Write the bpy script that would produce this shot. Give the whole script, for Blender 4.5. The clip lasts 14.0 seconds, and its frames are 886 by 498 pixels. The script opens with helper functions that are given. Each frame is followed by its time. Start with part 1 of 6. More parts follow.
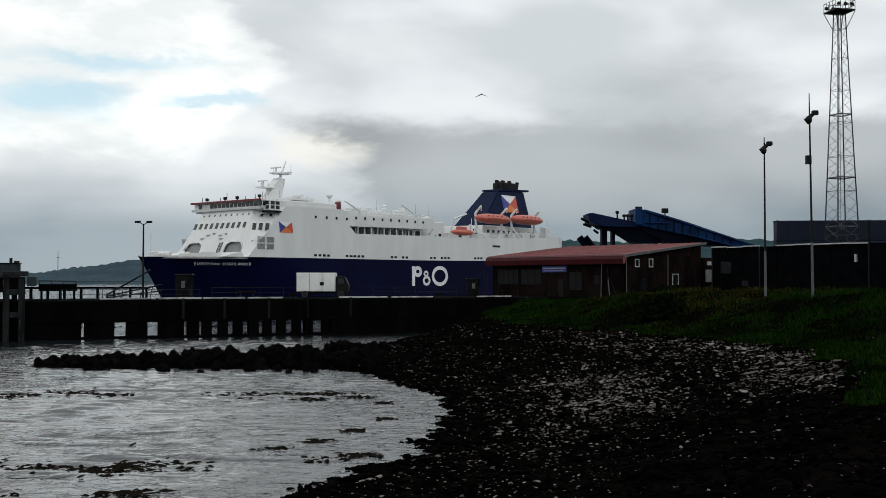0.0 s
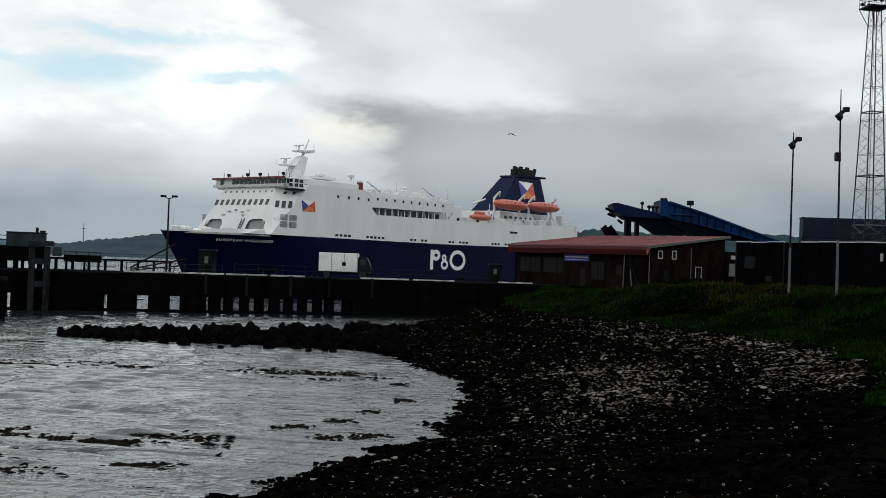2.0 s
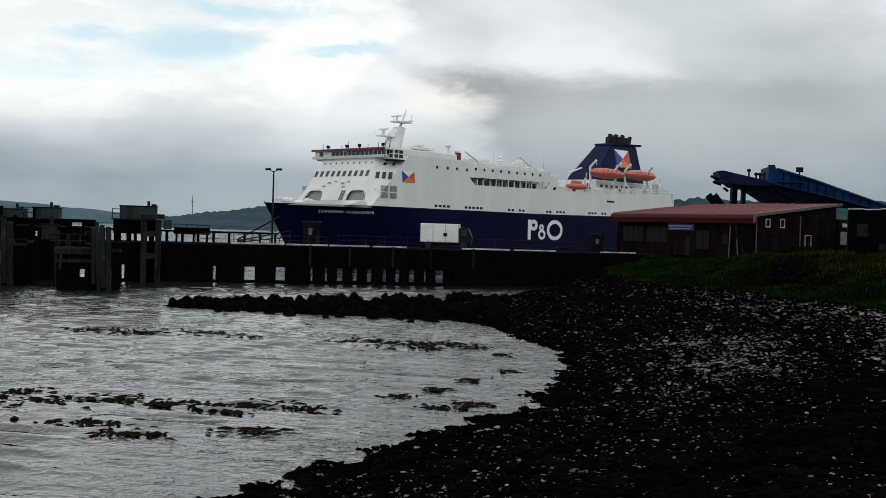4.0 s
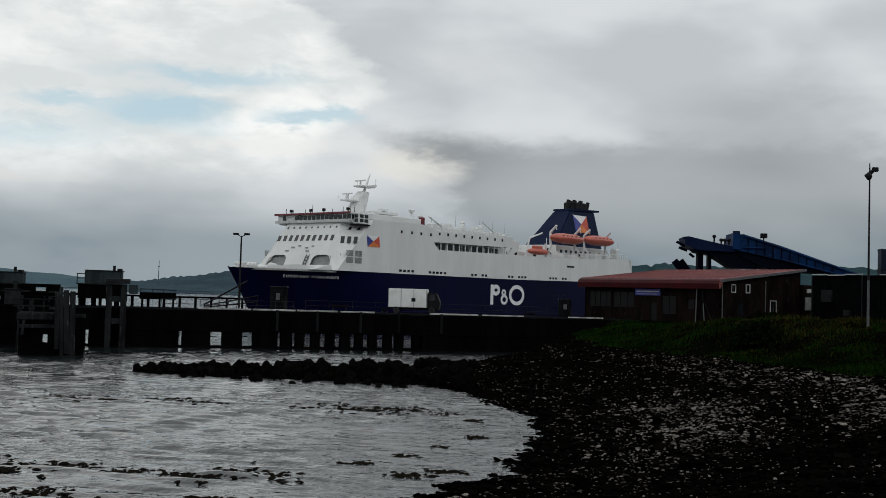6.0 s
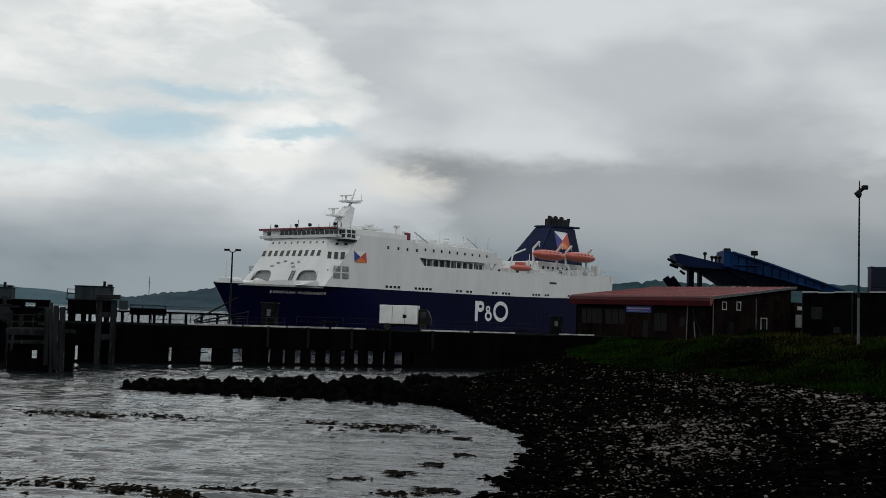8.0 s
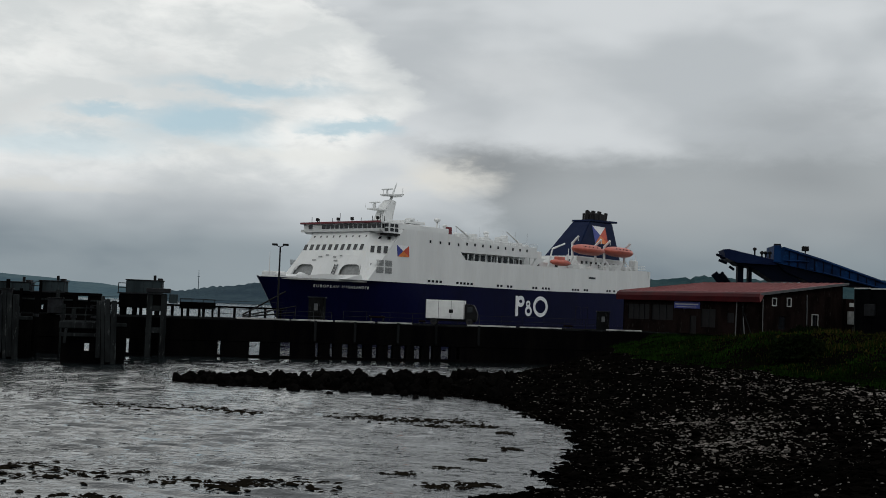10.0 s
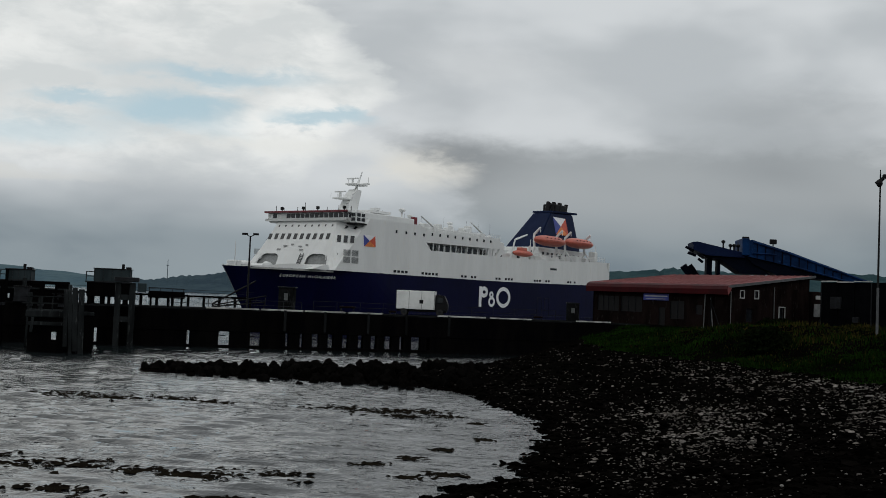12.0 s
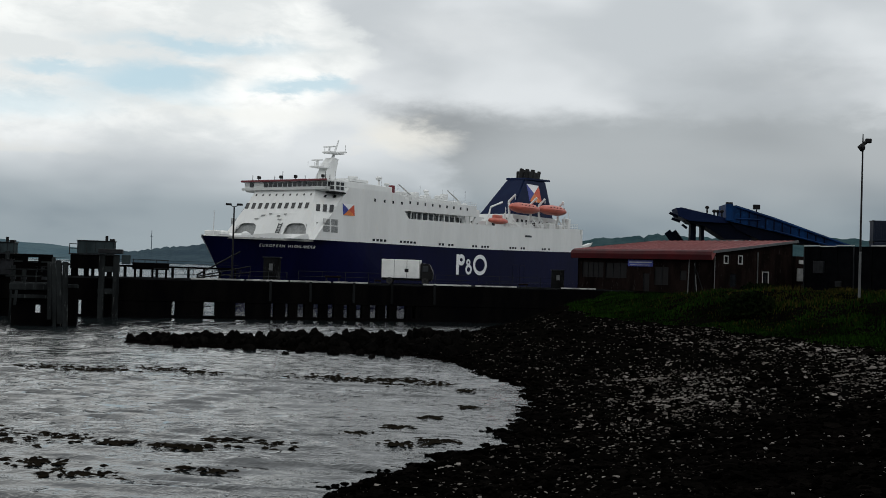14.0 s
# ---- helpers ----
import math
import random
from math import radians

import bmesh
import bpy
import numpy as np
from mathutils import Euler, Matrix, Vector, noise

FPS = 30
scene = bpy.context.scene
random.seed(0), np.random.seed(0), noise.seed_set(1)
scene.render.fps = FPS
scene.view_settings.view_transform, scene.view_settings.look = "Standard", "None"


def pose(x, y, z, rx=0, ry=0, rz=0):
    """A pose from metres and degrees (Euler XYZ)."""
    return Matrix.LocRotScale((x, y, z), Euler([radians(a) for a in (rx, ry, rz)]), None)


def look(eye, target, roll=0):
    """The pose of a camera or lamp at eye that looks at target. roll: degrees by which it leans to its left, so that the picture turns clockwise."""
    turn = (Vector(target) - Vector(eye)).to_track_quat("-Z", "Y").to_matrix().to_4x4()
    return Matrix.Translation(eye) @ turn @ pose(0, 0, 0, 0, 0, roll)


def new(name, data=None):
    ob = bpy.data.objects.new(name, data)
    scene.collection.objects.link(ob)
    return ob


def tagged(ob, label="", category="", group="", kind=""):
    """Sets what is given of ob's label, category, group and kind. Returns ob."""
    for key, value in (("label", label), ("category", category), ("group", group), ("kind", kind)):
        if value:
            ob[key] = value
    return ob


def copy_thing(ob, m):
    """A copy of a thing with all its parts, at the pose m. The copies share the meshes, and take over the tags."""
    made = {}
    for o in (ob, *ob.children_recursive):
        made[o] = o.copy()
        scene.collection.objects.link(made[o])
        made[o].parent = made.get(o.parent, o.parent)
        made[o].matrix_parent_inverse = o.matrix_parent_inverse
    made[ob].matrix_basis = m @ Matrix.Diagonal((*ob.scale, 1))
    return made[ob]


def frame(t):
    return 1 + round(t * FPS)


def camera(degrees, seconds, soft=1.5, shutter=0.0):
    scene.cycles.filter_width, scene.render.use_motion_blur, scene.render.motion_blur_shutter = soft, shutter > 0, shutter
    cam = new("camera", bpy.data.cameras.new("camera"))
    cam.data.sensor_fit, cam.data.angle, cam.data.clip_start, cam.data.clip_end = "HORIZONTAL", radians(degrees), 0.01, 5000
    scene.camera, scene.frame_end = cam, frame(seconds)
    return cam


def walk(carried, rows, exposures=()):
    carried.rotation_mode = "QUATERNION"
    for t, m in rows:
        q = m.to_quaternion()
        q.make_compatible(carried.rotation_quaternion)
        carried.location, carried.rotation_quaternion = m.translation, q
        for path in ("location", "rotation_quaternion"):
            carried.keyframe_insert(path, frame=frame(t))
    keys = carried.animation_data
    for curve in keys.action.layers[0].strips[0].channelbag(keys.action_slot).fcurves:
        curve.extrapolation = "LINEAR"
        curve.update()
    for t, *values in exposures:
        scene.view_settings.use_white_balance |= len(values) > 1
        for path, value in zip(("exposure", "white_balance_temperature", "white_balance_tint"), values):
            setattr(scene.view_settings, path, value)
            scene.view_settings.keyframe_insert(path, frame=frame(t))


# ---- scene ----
# ---- camera and its way: held by hand on the shore bank, it only turns ----
EYE = (0.0, 0.0, 6.5)
TURNS = [  # seconds, turn to the right, tilt up, lean
    (0.0, 0.0, 1.695, 0.0), (0.5, 0.103, 0.615, 0.743), (1.0, 0.605, 1.014, 1.104), (1.5, 0.912, 0.172, 2.929),
    (2.0, -1.203, 0.835, 2.057), (2.5, -3.481, 0.722, 1.823), (3.0, -4.832, -1.942, 1.653), (3.2, -5.6, -1.98, 1.65),
    (4.2, -6.6, -0.5, 1.7), (5.3, -6.921, 1.135, 1.744), (5.5, -5.937, 1.248, 1.858), (6.0, -4.962, 2.609, 1.725),
    (6.5, -4.521, 1.481, 1.825), (7.0, -4.267, 2.969, 2.011), (7.2, -4.561, 2.81, 1.739), (8.2, -4.5, 3.8, 1.9),
    (9.3, -4.461, 4.895, 2.067), (9.5, -5.757, 3.651, 1.506), (10.0, -7.002, 3.151, 2.108), (10.5, -5.696, 4.825, 1.959),
    (11.0, -6.613, 4.733, 2.075), (11.5, -6.544, 4.866, 2.263), (12.0, -5.421, 2.713, 2.415), (12.5, -6.259, 1.57, 2.018),
    (13.0, -5.228, 1.263, 2.379), (13.5, -5.098, 1.006, 2.209), (14.0, -4.545, 1.053, 1.792)]
cam = camera(45, 14.0, soft=0.9)
walk(cam, [(t, pose(*EYE, 90 + tilt, 0, -turn) @ pose(0, 0, 0, 0, 0, lean)) for t, turn, tilt, lean in TURNS],
     exposures=[(0, 0.10), (1.0, 0.04), (2.5, 0.12), (5.3, 0.06), (5.5, 0.0), (6.0, -0.22), (6.5, -0.2), (9.5, -0.38), (10.0, -0.34), (12.0, -0.36), (13.0, -0.06), (13.5, 0.06), (14.0, -0.1)])

# ---- daylight: a broken overcast sky and an added soft sun lamp ----
world = bpy.data.worlds.new("overcast")
scene.world = world
world.use_nodes = True
wt = world.node_tree
wt.nodes.clear()


def knot(tree, kind, props=None, **inputs):
    n = tree.nodes.new(kind)
    for k, v in (props or {}).items():
        setattr(n, k, v)
    for k, v in inputs.items():
        key = int(k[1:]) if k[0] == "i" and k[1:].isdigit() else k.replace("_", " ")
        if isinstance(v, bpy.types.NodeSocket):
            tree.links.new(v, n.inputs[key])
        else:
            n.inputs[key].default_value = v
    return n


def calc(tree, op, a, b=0.0, c=0.0):
    return knot(tree, "ShaderNodeMath", {"operation": op}, i0=a, i1=b, i2=c).outputs[0]


def ease(tree, v, lo, hi):
    return knot(tree, "ShaderNodeMapRange", {"interpolation_type": "SMOOTHSTEP"}, Value=v, From_Min=lo, From_Max=hi).outputs[0]


def blend(tree, f, a, b):
    n = tree.nodes.new("ShaderNodeMix")
    n.data_type = "RGBA"
    for i, v in ((0, f), (6, a), (7, b)):
        if isinstance(v, bpy.types.NodeSocket):
            tree.links.new(v, n.inputs[i])
        else:
            n.inputs[i].default_value = v if i == 0 else (*v, 1)
    return n.outputs[2]


def cloud_sky():
    co = knot(wt, "ShaderNodeTexCoord").outputs["Generated"]
    sep = knot(wt, "ShaderNodeSeparateXYZ", i0=co)
    x, y, z = sep.outputs
    az = calc(wt, "MULTIPLY", calc(wt, "ARCTAN2", x, y), 57.3)
    el = calc(wt, "MULTIPLY", calc(wt, "ARCSINE", z), 57.3)
    flat = knot(wt, "ShaderNodeCombineXYZ", i0=calc(wt, "MULTIPLY", az, 0.07), i1=calc(wt, "MULTIPLY", el, 0.17), i2=calc(wt, "MULTIPLY", y, 0.5)).outputs[0]

    def cloud(scale, detail, rough, distort, shift):
        v = knot(wt, "ShaderNodeVectorMath", i0=flat, i1=shift).outputs[0]
        return knot(wt, "ShaderNodeTexNoise", Vector=v, Scale=scale, Detail=detail, Roughness=rough, Distortion=distort).outputs[0]

    def off(v, k):
        return calc(wt, "MULTIPLY", calc(wt, "SUBTRACT", v, 0.5), k)
    big = cloud(0.8, 2.0, 0.5, 0.2, (3.1, 7.7, 0))
    mid = cloud(1.5, 3.5, 0.45, 0.2, (1.3, 2.9, 4))
    fine = cloud(4.2, 6.0, 0.58, 0.2, (8.4, 0.6, 2))
    tatter = cloud(9.0, 5.0, 0.6, 0.3, (2.2, 5.1, 7))
    azd = calc(wt, "ADD", az, calc(wt, "ADD", off(mid, 5.0), off(fine, 5.0)))
    eld = calc(wt, "ADD", el, calc(wt, "ADD", off(big, 1.6), calc(wt, "ADD", off(fine, 1.5), off(tatter, 1.0))))

    def blob(a0, e0, w, h, soft_from=1.25, soft_to=0.45):
        u = calc(wt, "DIVIDE", calc(wt, "SUBTRACT", azd, a0), w)
        v = calc(wt, "DIVIDE", calc(wt, "SUBTRACT", eld, e0), h)
        r = calc(wt, "SQRT", calc(wt, "ADD", calc(wt, "MULTIPLY", u, u), calc(wt, "MULTIPLY", v, v)))
        return ease(wt, r, soft_from, soft_to)

    def lay(col, f, k, tint):
        return blend(wt, calc(wt, "MULTIPLY", f, k), col, tint)

    blue = knot(wt, "ShaderNodeTexSky", {"sky_type": "NISHITA", "sun_disc": False, "sun_elevation": radians(42), "sun_rotation": radians(128)}).outputs[0]
    blue = knot(wt, "ShaderNodeVectorMath", {"operation": "MULTIPLY"}, i0=blue, i1=(0.10, 0.10, 0.10)).outputs[0]
    # pale high sheet, brighter towards the zenith, with darker rolls in it
    col = blend(wt, ease(wt, mid, 0.34, 0.64), (0.62, 0.64, 0.65), (0.82, 0.83, 0.83))
    col = blend(wt, ease(wt, el, 15.0, 38.0), col, (0.87, 0.88, 0.88))
    col = lay(col, blob(12.0, 10.2, 6.5, 1.7, 1.4, 0.1), 0.6, (0.42, 0.44, 0.45))
    col = lay(col, blob(-4.0, 12.6, 4.5, 1.3, 1.5, 0.0), 0.5, (0.86, 0.86, 0.85))
    # bright broken field over the bay
    left = calc(wt, "SUBTRACT", 1.0, ease(wt, calc(wt, "ADD", azd, calc(wt, "MULTIPLY", calc(wt, "ABSOLUTE", calc(wt, "SUBTRACT", eld, 10.4)), 1.0)), -9.6, -7.6))
    high = ease(wt, eld, 4.6, 8.0)
    lit = blend(wt, ease(wt, calc(wt, "ADD", calc(wt, "MULTIPLY", mid, 0.6), calc(wt, "MULTIPLY", fine, 0.4)), 0.40, 0.60), (0.84, 0.85, 0.83), (1.12, 1.10, 1.05))
    lit = lay(lit, ease(wt, fine, 0.52, 0.70), 0.4, (0.72, 0.72, 0.71))
    col = blend(wt, calc(wt, "MULTIPLY", left, high), col, lit)
    # dark sheet whose ragged tip stands over the ship
    low = calc(wt, "SUBTRACT", 1.0, ease(wt, calc(wt, "ADD", eld, off(mid, 1.6)), 7.6, 9.5))
    tip = ease(wt, calc(wt, "ADD", azd, calc(wt, "MULTIPLY", el, 0.95)), -1.4, 1.8)
    shade = blend(wt, ease(wt, big, 0.32, 0.62), (0.275, 0.29, 0.30), (0.43, 0.45, 0.455))
    shade = lay(shade, blob(-4.2, 7.9, 5.5, 1.3, 1.6, 0.0), 0.35, (0.24, 0.25, 0.255))
    col = blend(wt, calc(wt, "MULTIPLY", calc(wt, "MULTIPLY", low, tip), 0.88), col, shade)
    # cream gleams under the bright field
    col = lay(col, blob(-6.9, 6.8, 2.3, 0.9, 1.5, 0.1), 0.9, (0.92, 0.88, 0.80))
    col = lay(col, blob(-14.0, 7.6, 6.0, 0.55, 1.5, 0.1), 0.6, (0.98, 0.96, 0.90))
    col = lay(col, blob(-27.3, 5.6, 4.2, 0.4, 1.4, 0.2), 0.7, (0.88, 0.86, 0.81))
    # blue gaps
    soft_blue = blend(wt, 0.85, blue, (0.60, 0.78, 0.845))
    for a0, e0, w, h, k in ((-18.2, 10.9, 5.0, 0.55, 0.8), (-20.4, 9.05, 3.5, 0.85, 0.9), (-25.2, 9.5, 2.2, 0.35, 0.7), (-11.5, 9.1, 3.0, 0.45, 0.8), (-27.0, 7.8, 4.6, 0.8, 0.5), (-18.0, 8.2, 3.0, 0.5, 0.3)):
        col = lay(col, blob(a0, e0, w, h, 1.5, 0.25), k, soft_blue)
    # blue-grey bank low over the horizon, with a paler streak under it
    bank = calc(wt, "SUBTRACT", 1.0, ease(wt, calc(wt, "ADD", el, off(big, 2.5)), 2.2, 6.4))
    col = blend(wt, calc(wt, "MULTIPLY", bank, 0.9), col, blend(wt, ease(wt, mid, 0.35, 0.65), (0.205, 0.255, 0.29), (0.31, 0.36, 0.385)))
    col = blend(wt, calc(wt, "MULTIPLY", calc(wt, "SUBTRACT", 1.0, ease(wt, eld, 0.6, 2.2)), 0.6), col, (0.37, 0.42, 0.44))
    col = knot(wt, "ShaderNodeVectorMath", {"operation": "MULTIPLY"}, i0=col, i1=(0.965, 1.0, 1.03)).outputs[0]
    bg = knot(wt, "ShaderNodeBackground", Color=col, Strength=1.0)
    out = knot(wt, "ShaderNodeOutputWorld", i0=bg.outputs[0])
    return out


cloud_sky()
# lamp added behind the eye to brighten the ship's port side
sun = new("sun", bpy.data.lights.new("sun", "SUN"))
sun.data.energy, sun.data.angle, sun.data.color = 0.35, radians(30), (1.0, 0.97, 0.92)
sun.matrix_world = look((62, -48, 66), (0, 0, 0))


# ---- materials ----
def material(name, base, other=None, scale=1.0, rough=0.6, metal=0.0, bump=0.2, fine=12.0, spots=None, streak=1.0, island=0.0, lo=0.35, hi=0.65, per_object=0.0, spec=0.5, grime=0.35):
    m = bpy.data.materials.new(name)
    m.use_nodes = True
    t = m.node_tree
    t.nodes.clear()
    co = knot(t, "ShaderNodeTexCoord").outputs["Object"]
    if streak != 1.0:
        co = knot(t, "ShaderNodeVectorMath", {"operation": "MULTIPLY"}, i0=co, i1=(1, 1, streak)).outputs[0]
    n1 = knot(t, "ShaderNodeTexNoise", Vector=co, Scale=scale, Detail=6.0, Roughness=0.6).outputs[0]
    n2 = knot(t, "ShaderNodeTexNoise", Vector=co, Scale=scale * fine, Detail=4.0, Roughness=0.6).outputs[0]
    other = other or tuple(c * 0.7 for c in base)
    col = blend(t, ease(t, n1, lo, hi), base, other)
    col = blend(t, calc(t, "MULTIPLY", ease(t, n2, 0.4, 0.75), grime), col, tuple(c * 0.55 for c in base))
    if spots:
        col = blend(t, ease(t, knot(t, "ShaderNodeTexNoise", Vector=co, Scale=scale * 3.1, Detail=8.0, Roughness=0.7).outputs[0], 0.56, 0.68), col, spots)
    rnd = None
    if island:
        rnd = knot(t, "ShaderNodeNewGeometry").outputs["Random Per Island"]
    if per_object:
        rnd = knot(t, "ShaderNodeObjectInfo").outputs["Random"]
    if rnd is not None:
        k = island or per_object
        val = knot(t, "ShaderNodeMapRange", Value=rnd, To_Min=1 - k, To_Max=1 + k).outputs[0]
        col = knot(t, "ShaderNodeVectorMath", {"operation": "SCALE"}, i0=col, Scale=val).outputs[0]
    p = knot(t, "ShaderNodeBsdfPrincipled", Base_Color=col, Metallic=metal, Specular_IOR_Level=spec)
    t.links.new(knot(t, "ShaderNodeMapRange", Value=n2, To_Min=max(rough - 0.1, 0.03), To_Max=min(rough + 0.15, 1)).outputs[0], p.inputs["Roughness"])
    if bump:
        b = knot(t, "ShaderNodeBump", Strength=bump, Distance=0.05, Height=n2)
        t.links.new(b.outputs[0], p.inputs["Normal"])
    knot(t, "ShaderNodeOutputMaterial", i0=p.outputs[0])
    return m


HULL = material("navy_hull_paint", (0.0019, 0.0028, 0.026), (0.0013, 0.002, 0.018), 0.12, 0.35, bump=0.05, streak=0.25, spec=0.06)
WHITE = material("white_ship_paint", (0.67, 0.68, 0.675), (0.61, 0.62, 0.615), 0.25, 0.4, bump=0.05, streak=0.2, spots=(0.63, 0.62, 0.59), grime=0.09)
DECK = material("grey_deck_paint", (0.25, 0.26, 0.26), (0.33, 0.33, 0.32), 0.4, 0.6)
GLASS = material("dark_window_glass", (0.012, 0.014, 0.017), None, 0.6, 0.12, bump=0.0)
VENT = material("grey_louvre", (0.26, 0.27, 0.27), None, 2.0, 0.6)
RED = material("red_trim_paint", (0.16, 0.01, 0.02), None, 0.8, 0.45)
BOAT = material("orange_lifeboat_fibreglass", (0.52, 0.125, 0.085), (0.42, 0.095, 0.065), 0.8, 0.4, bump=0.05)
FUNNEL = material("navy_funnel_paint", (0.004, 0.009, 0.034), (0.006, 0.013, 0.042), 0.3, 0.45, bump=0.05, spec=0.04)
BLACK = material("black_steel", (0.005, 0.005, 0.006), None, 1.0, 0.5, spec=0.15)
ORANGE = material("orange_sign_paint", (0.70, 0.20, 0.04), None, 1.0, 0.5, bump=0.0)
REDSIGN = material("vermilion_sign_paint", (0.55, 0.07, 0.03), None, 1.0, 0.5, bump=0.0)
BLUESIGN = material("blue_sign_paint", (0.03, 0.05, 0.30), None, 1.0, 0.5, bump=0.0)
LETTER = material("white_lettering", (0.78, 0.79, 0.80), (0.68, 0.70, 0.72), 0.5, 0.4, bump=0.0)
GREY_STEEL = material("weathered_grey_steel", (0.016, 0.018, 0.021), (0.007, 0.0075, 0.009), 1.5, 0.55, metal=0.2, spec=0.15)
GALV = material("galvanised_steel", (0.11, 0.115, 0.12), (0.07, 0.074, 0.078), 2.0, 0.5, metal=0.4)
CONCRETE = material("stained_concrete", (0.013, 0.014, 0.015), (0.005, 0.0054, 0.0056), 0.5, 0.85, bump=0.4, streak=0.3, spots=(0.032, 0.033, 0.034), spec=0.0)
DOLPHIN = material("pale_weathered_concrete", (0.02, 0.023, 0.024), (0.008, 0.009, 0.0095), 0.9, 0.85, bump=0.5, streak=0.25, spots=(0.055, 0.06, 0.06), spec=0.0)
CABIN = material("faded_grey_green_cladding", (0.032, 0.044, 0.048), (0.018, 0.025, 0.028), 0.8, 0.7, bump=0.2, streak=0.3, spec=0.03)
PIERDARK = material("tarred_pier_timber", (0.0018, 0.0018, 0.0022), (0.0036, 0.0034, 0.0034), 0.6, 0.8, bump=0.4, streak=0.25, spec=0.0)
KERB = material("pale_quay_kerb", (0.42, 0.42, 0.41), (0.2, 0.2, 0.2), 0.8, 0.8, bump=0.3, lo=0.45, hi=0.6, spec=0.15)
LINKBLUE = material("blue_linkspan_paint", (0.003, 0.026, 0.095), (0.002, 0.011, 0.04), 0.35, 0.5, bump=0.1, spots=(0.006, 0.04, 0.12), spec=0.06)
# linkspan blue darkened: shade among its steelwork is put into the colour
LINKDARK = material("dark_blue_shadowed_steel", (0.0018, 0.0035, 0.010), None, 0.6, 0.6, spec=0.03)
ROOFRED = material("faded_red_sheet_roof", (0.21, 0.066, 0.066), (0.155, 0.045, 0.045), 0.25, 0.6, bump=0.1, spots=(0.25, 0.1, 0.095), spec=0.15)
FASCIA = material("dark_red_fascia", (0.055, 0.0025, 0.0045), (0.03, 0.002, 0.0035), 0.4, 0.5, bump=0.05, spec=0.15)
BRICKWALL = material("brown_rendered_wall", (0.0115, 0.0078, 0.0072), (0.0045, 0.0033, 0.0031), 0.6, 0.85, bump=0.3, streak=0.4, spots=(0.026, 0.023, 0.022), spec=0.0)
PALE = material("pale_painted_timber", (0.45, 0.46, 0.46), (0.3, 0.3, 0.3), 1.2, 0.6)
NAVYBOX = material("navy_container_paint", (0.004, 0.009, 0.022), (0.008, 0.012, 0.026), 0.3, 0.5, bump=0.1, spec=0.15)
FENCE = material("black_fence_steel", (0.0018, 0.0021, 0.0027), (0.0036, 0.004, 0.0046), 0.7, 0.7, spec=0.0)
LORRY = material("white_lorry_body", (0.72, 0.73, 0.72), (0.60, 0.61, 0.60), 0.5, 0.45, bump=0.05, grime=0.15)
RUBBER = material("tyre_rubber", (0.012, 0.012, 0.012), None, 2.0, 0.8)
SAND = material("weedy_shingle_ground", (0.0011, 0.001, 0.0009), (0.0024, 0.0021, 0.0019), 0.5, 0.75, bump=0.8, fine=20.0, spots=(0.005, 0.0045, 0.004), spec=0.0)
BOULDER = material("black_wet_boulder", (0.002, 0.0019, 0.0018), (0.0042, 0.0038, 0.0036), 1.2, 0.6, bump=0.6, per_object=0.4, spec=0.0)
PEBBLE = material("grey_beach_stone", (0.15, 0.136, 0.127), (0.055, 0.048, 0.043), 0.35, 0.75, bump=0.3, island=0.9, spec=0.0)
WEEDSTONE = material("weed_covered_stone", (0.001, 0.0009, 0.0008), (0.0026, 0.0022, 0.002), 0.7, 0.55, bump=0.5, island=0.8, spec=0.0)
STONE = material("pale_beach_stone", (0.15, 0.142, 0.135), (0.07, 0.066, 0.062), 3.0, 0.7, bump=0.3, per_object=0.6, spec=0.0)
GRASS = material("rough_shore_grass", (0.0022, 0.0062, 0.0014), (0.009, 0.025, 0.0032), 0.22, 0.7, bump=0.0, island=0.5, spec=0.0)
DRYGRASS = material("dry_yellow_grass", (0.036, 0.029, 0.008), (0.014, 0.014, 0.004), 0.3, 0.75, bump=0.0, island=0.5, spec=0.0)
BUSHLEAF = material("dark_bush_leaf", (0.003, 0.006, 0.002), (0.005, 0.008, 0.003), 0.5, 0.6, bump=0.0, island=0.5, spec=0.0)
WEED = material("floating_kelp", (0.006, 0.005, 0.004), (0.012, 0.010, 0.007), 1.0, 0.35, bump=0.5, spec=0.0)
GULLWHITE = material("white_gull_plumage", (0.75, 0.75, 0.74), None, 5.0, 0.7, bump=0.0)
GULLGREY = material("grey_gull_plumage", (0.12, 0.12, 0.13), None, 5.0, 0.7, bump=0.0)
# the haze of distance is put into these three hill colours
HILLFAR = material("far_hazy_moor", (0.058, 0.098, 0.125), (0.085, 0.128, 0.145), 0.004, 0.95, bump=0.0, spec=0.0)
HILLNEAR = material("haze_tinted_far_shore", (0.035, 0.055, 0.072), (0.05, 0.075, 0.09), 0.01, 0.95, bump=0.0, spec=0.0)
HILLGREEN = material("haze_tinted_farmland", (0.022, 0.046, 0.054), (0.038, 0.066, 0.072), 0.02, 0.95, bump=0.0, spec=0.0)


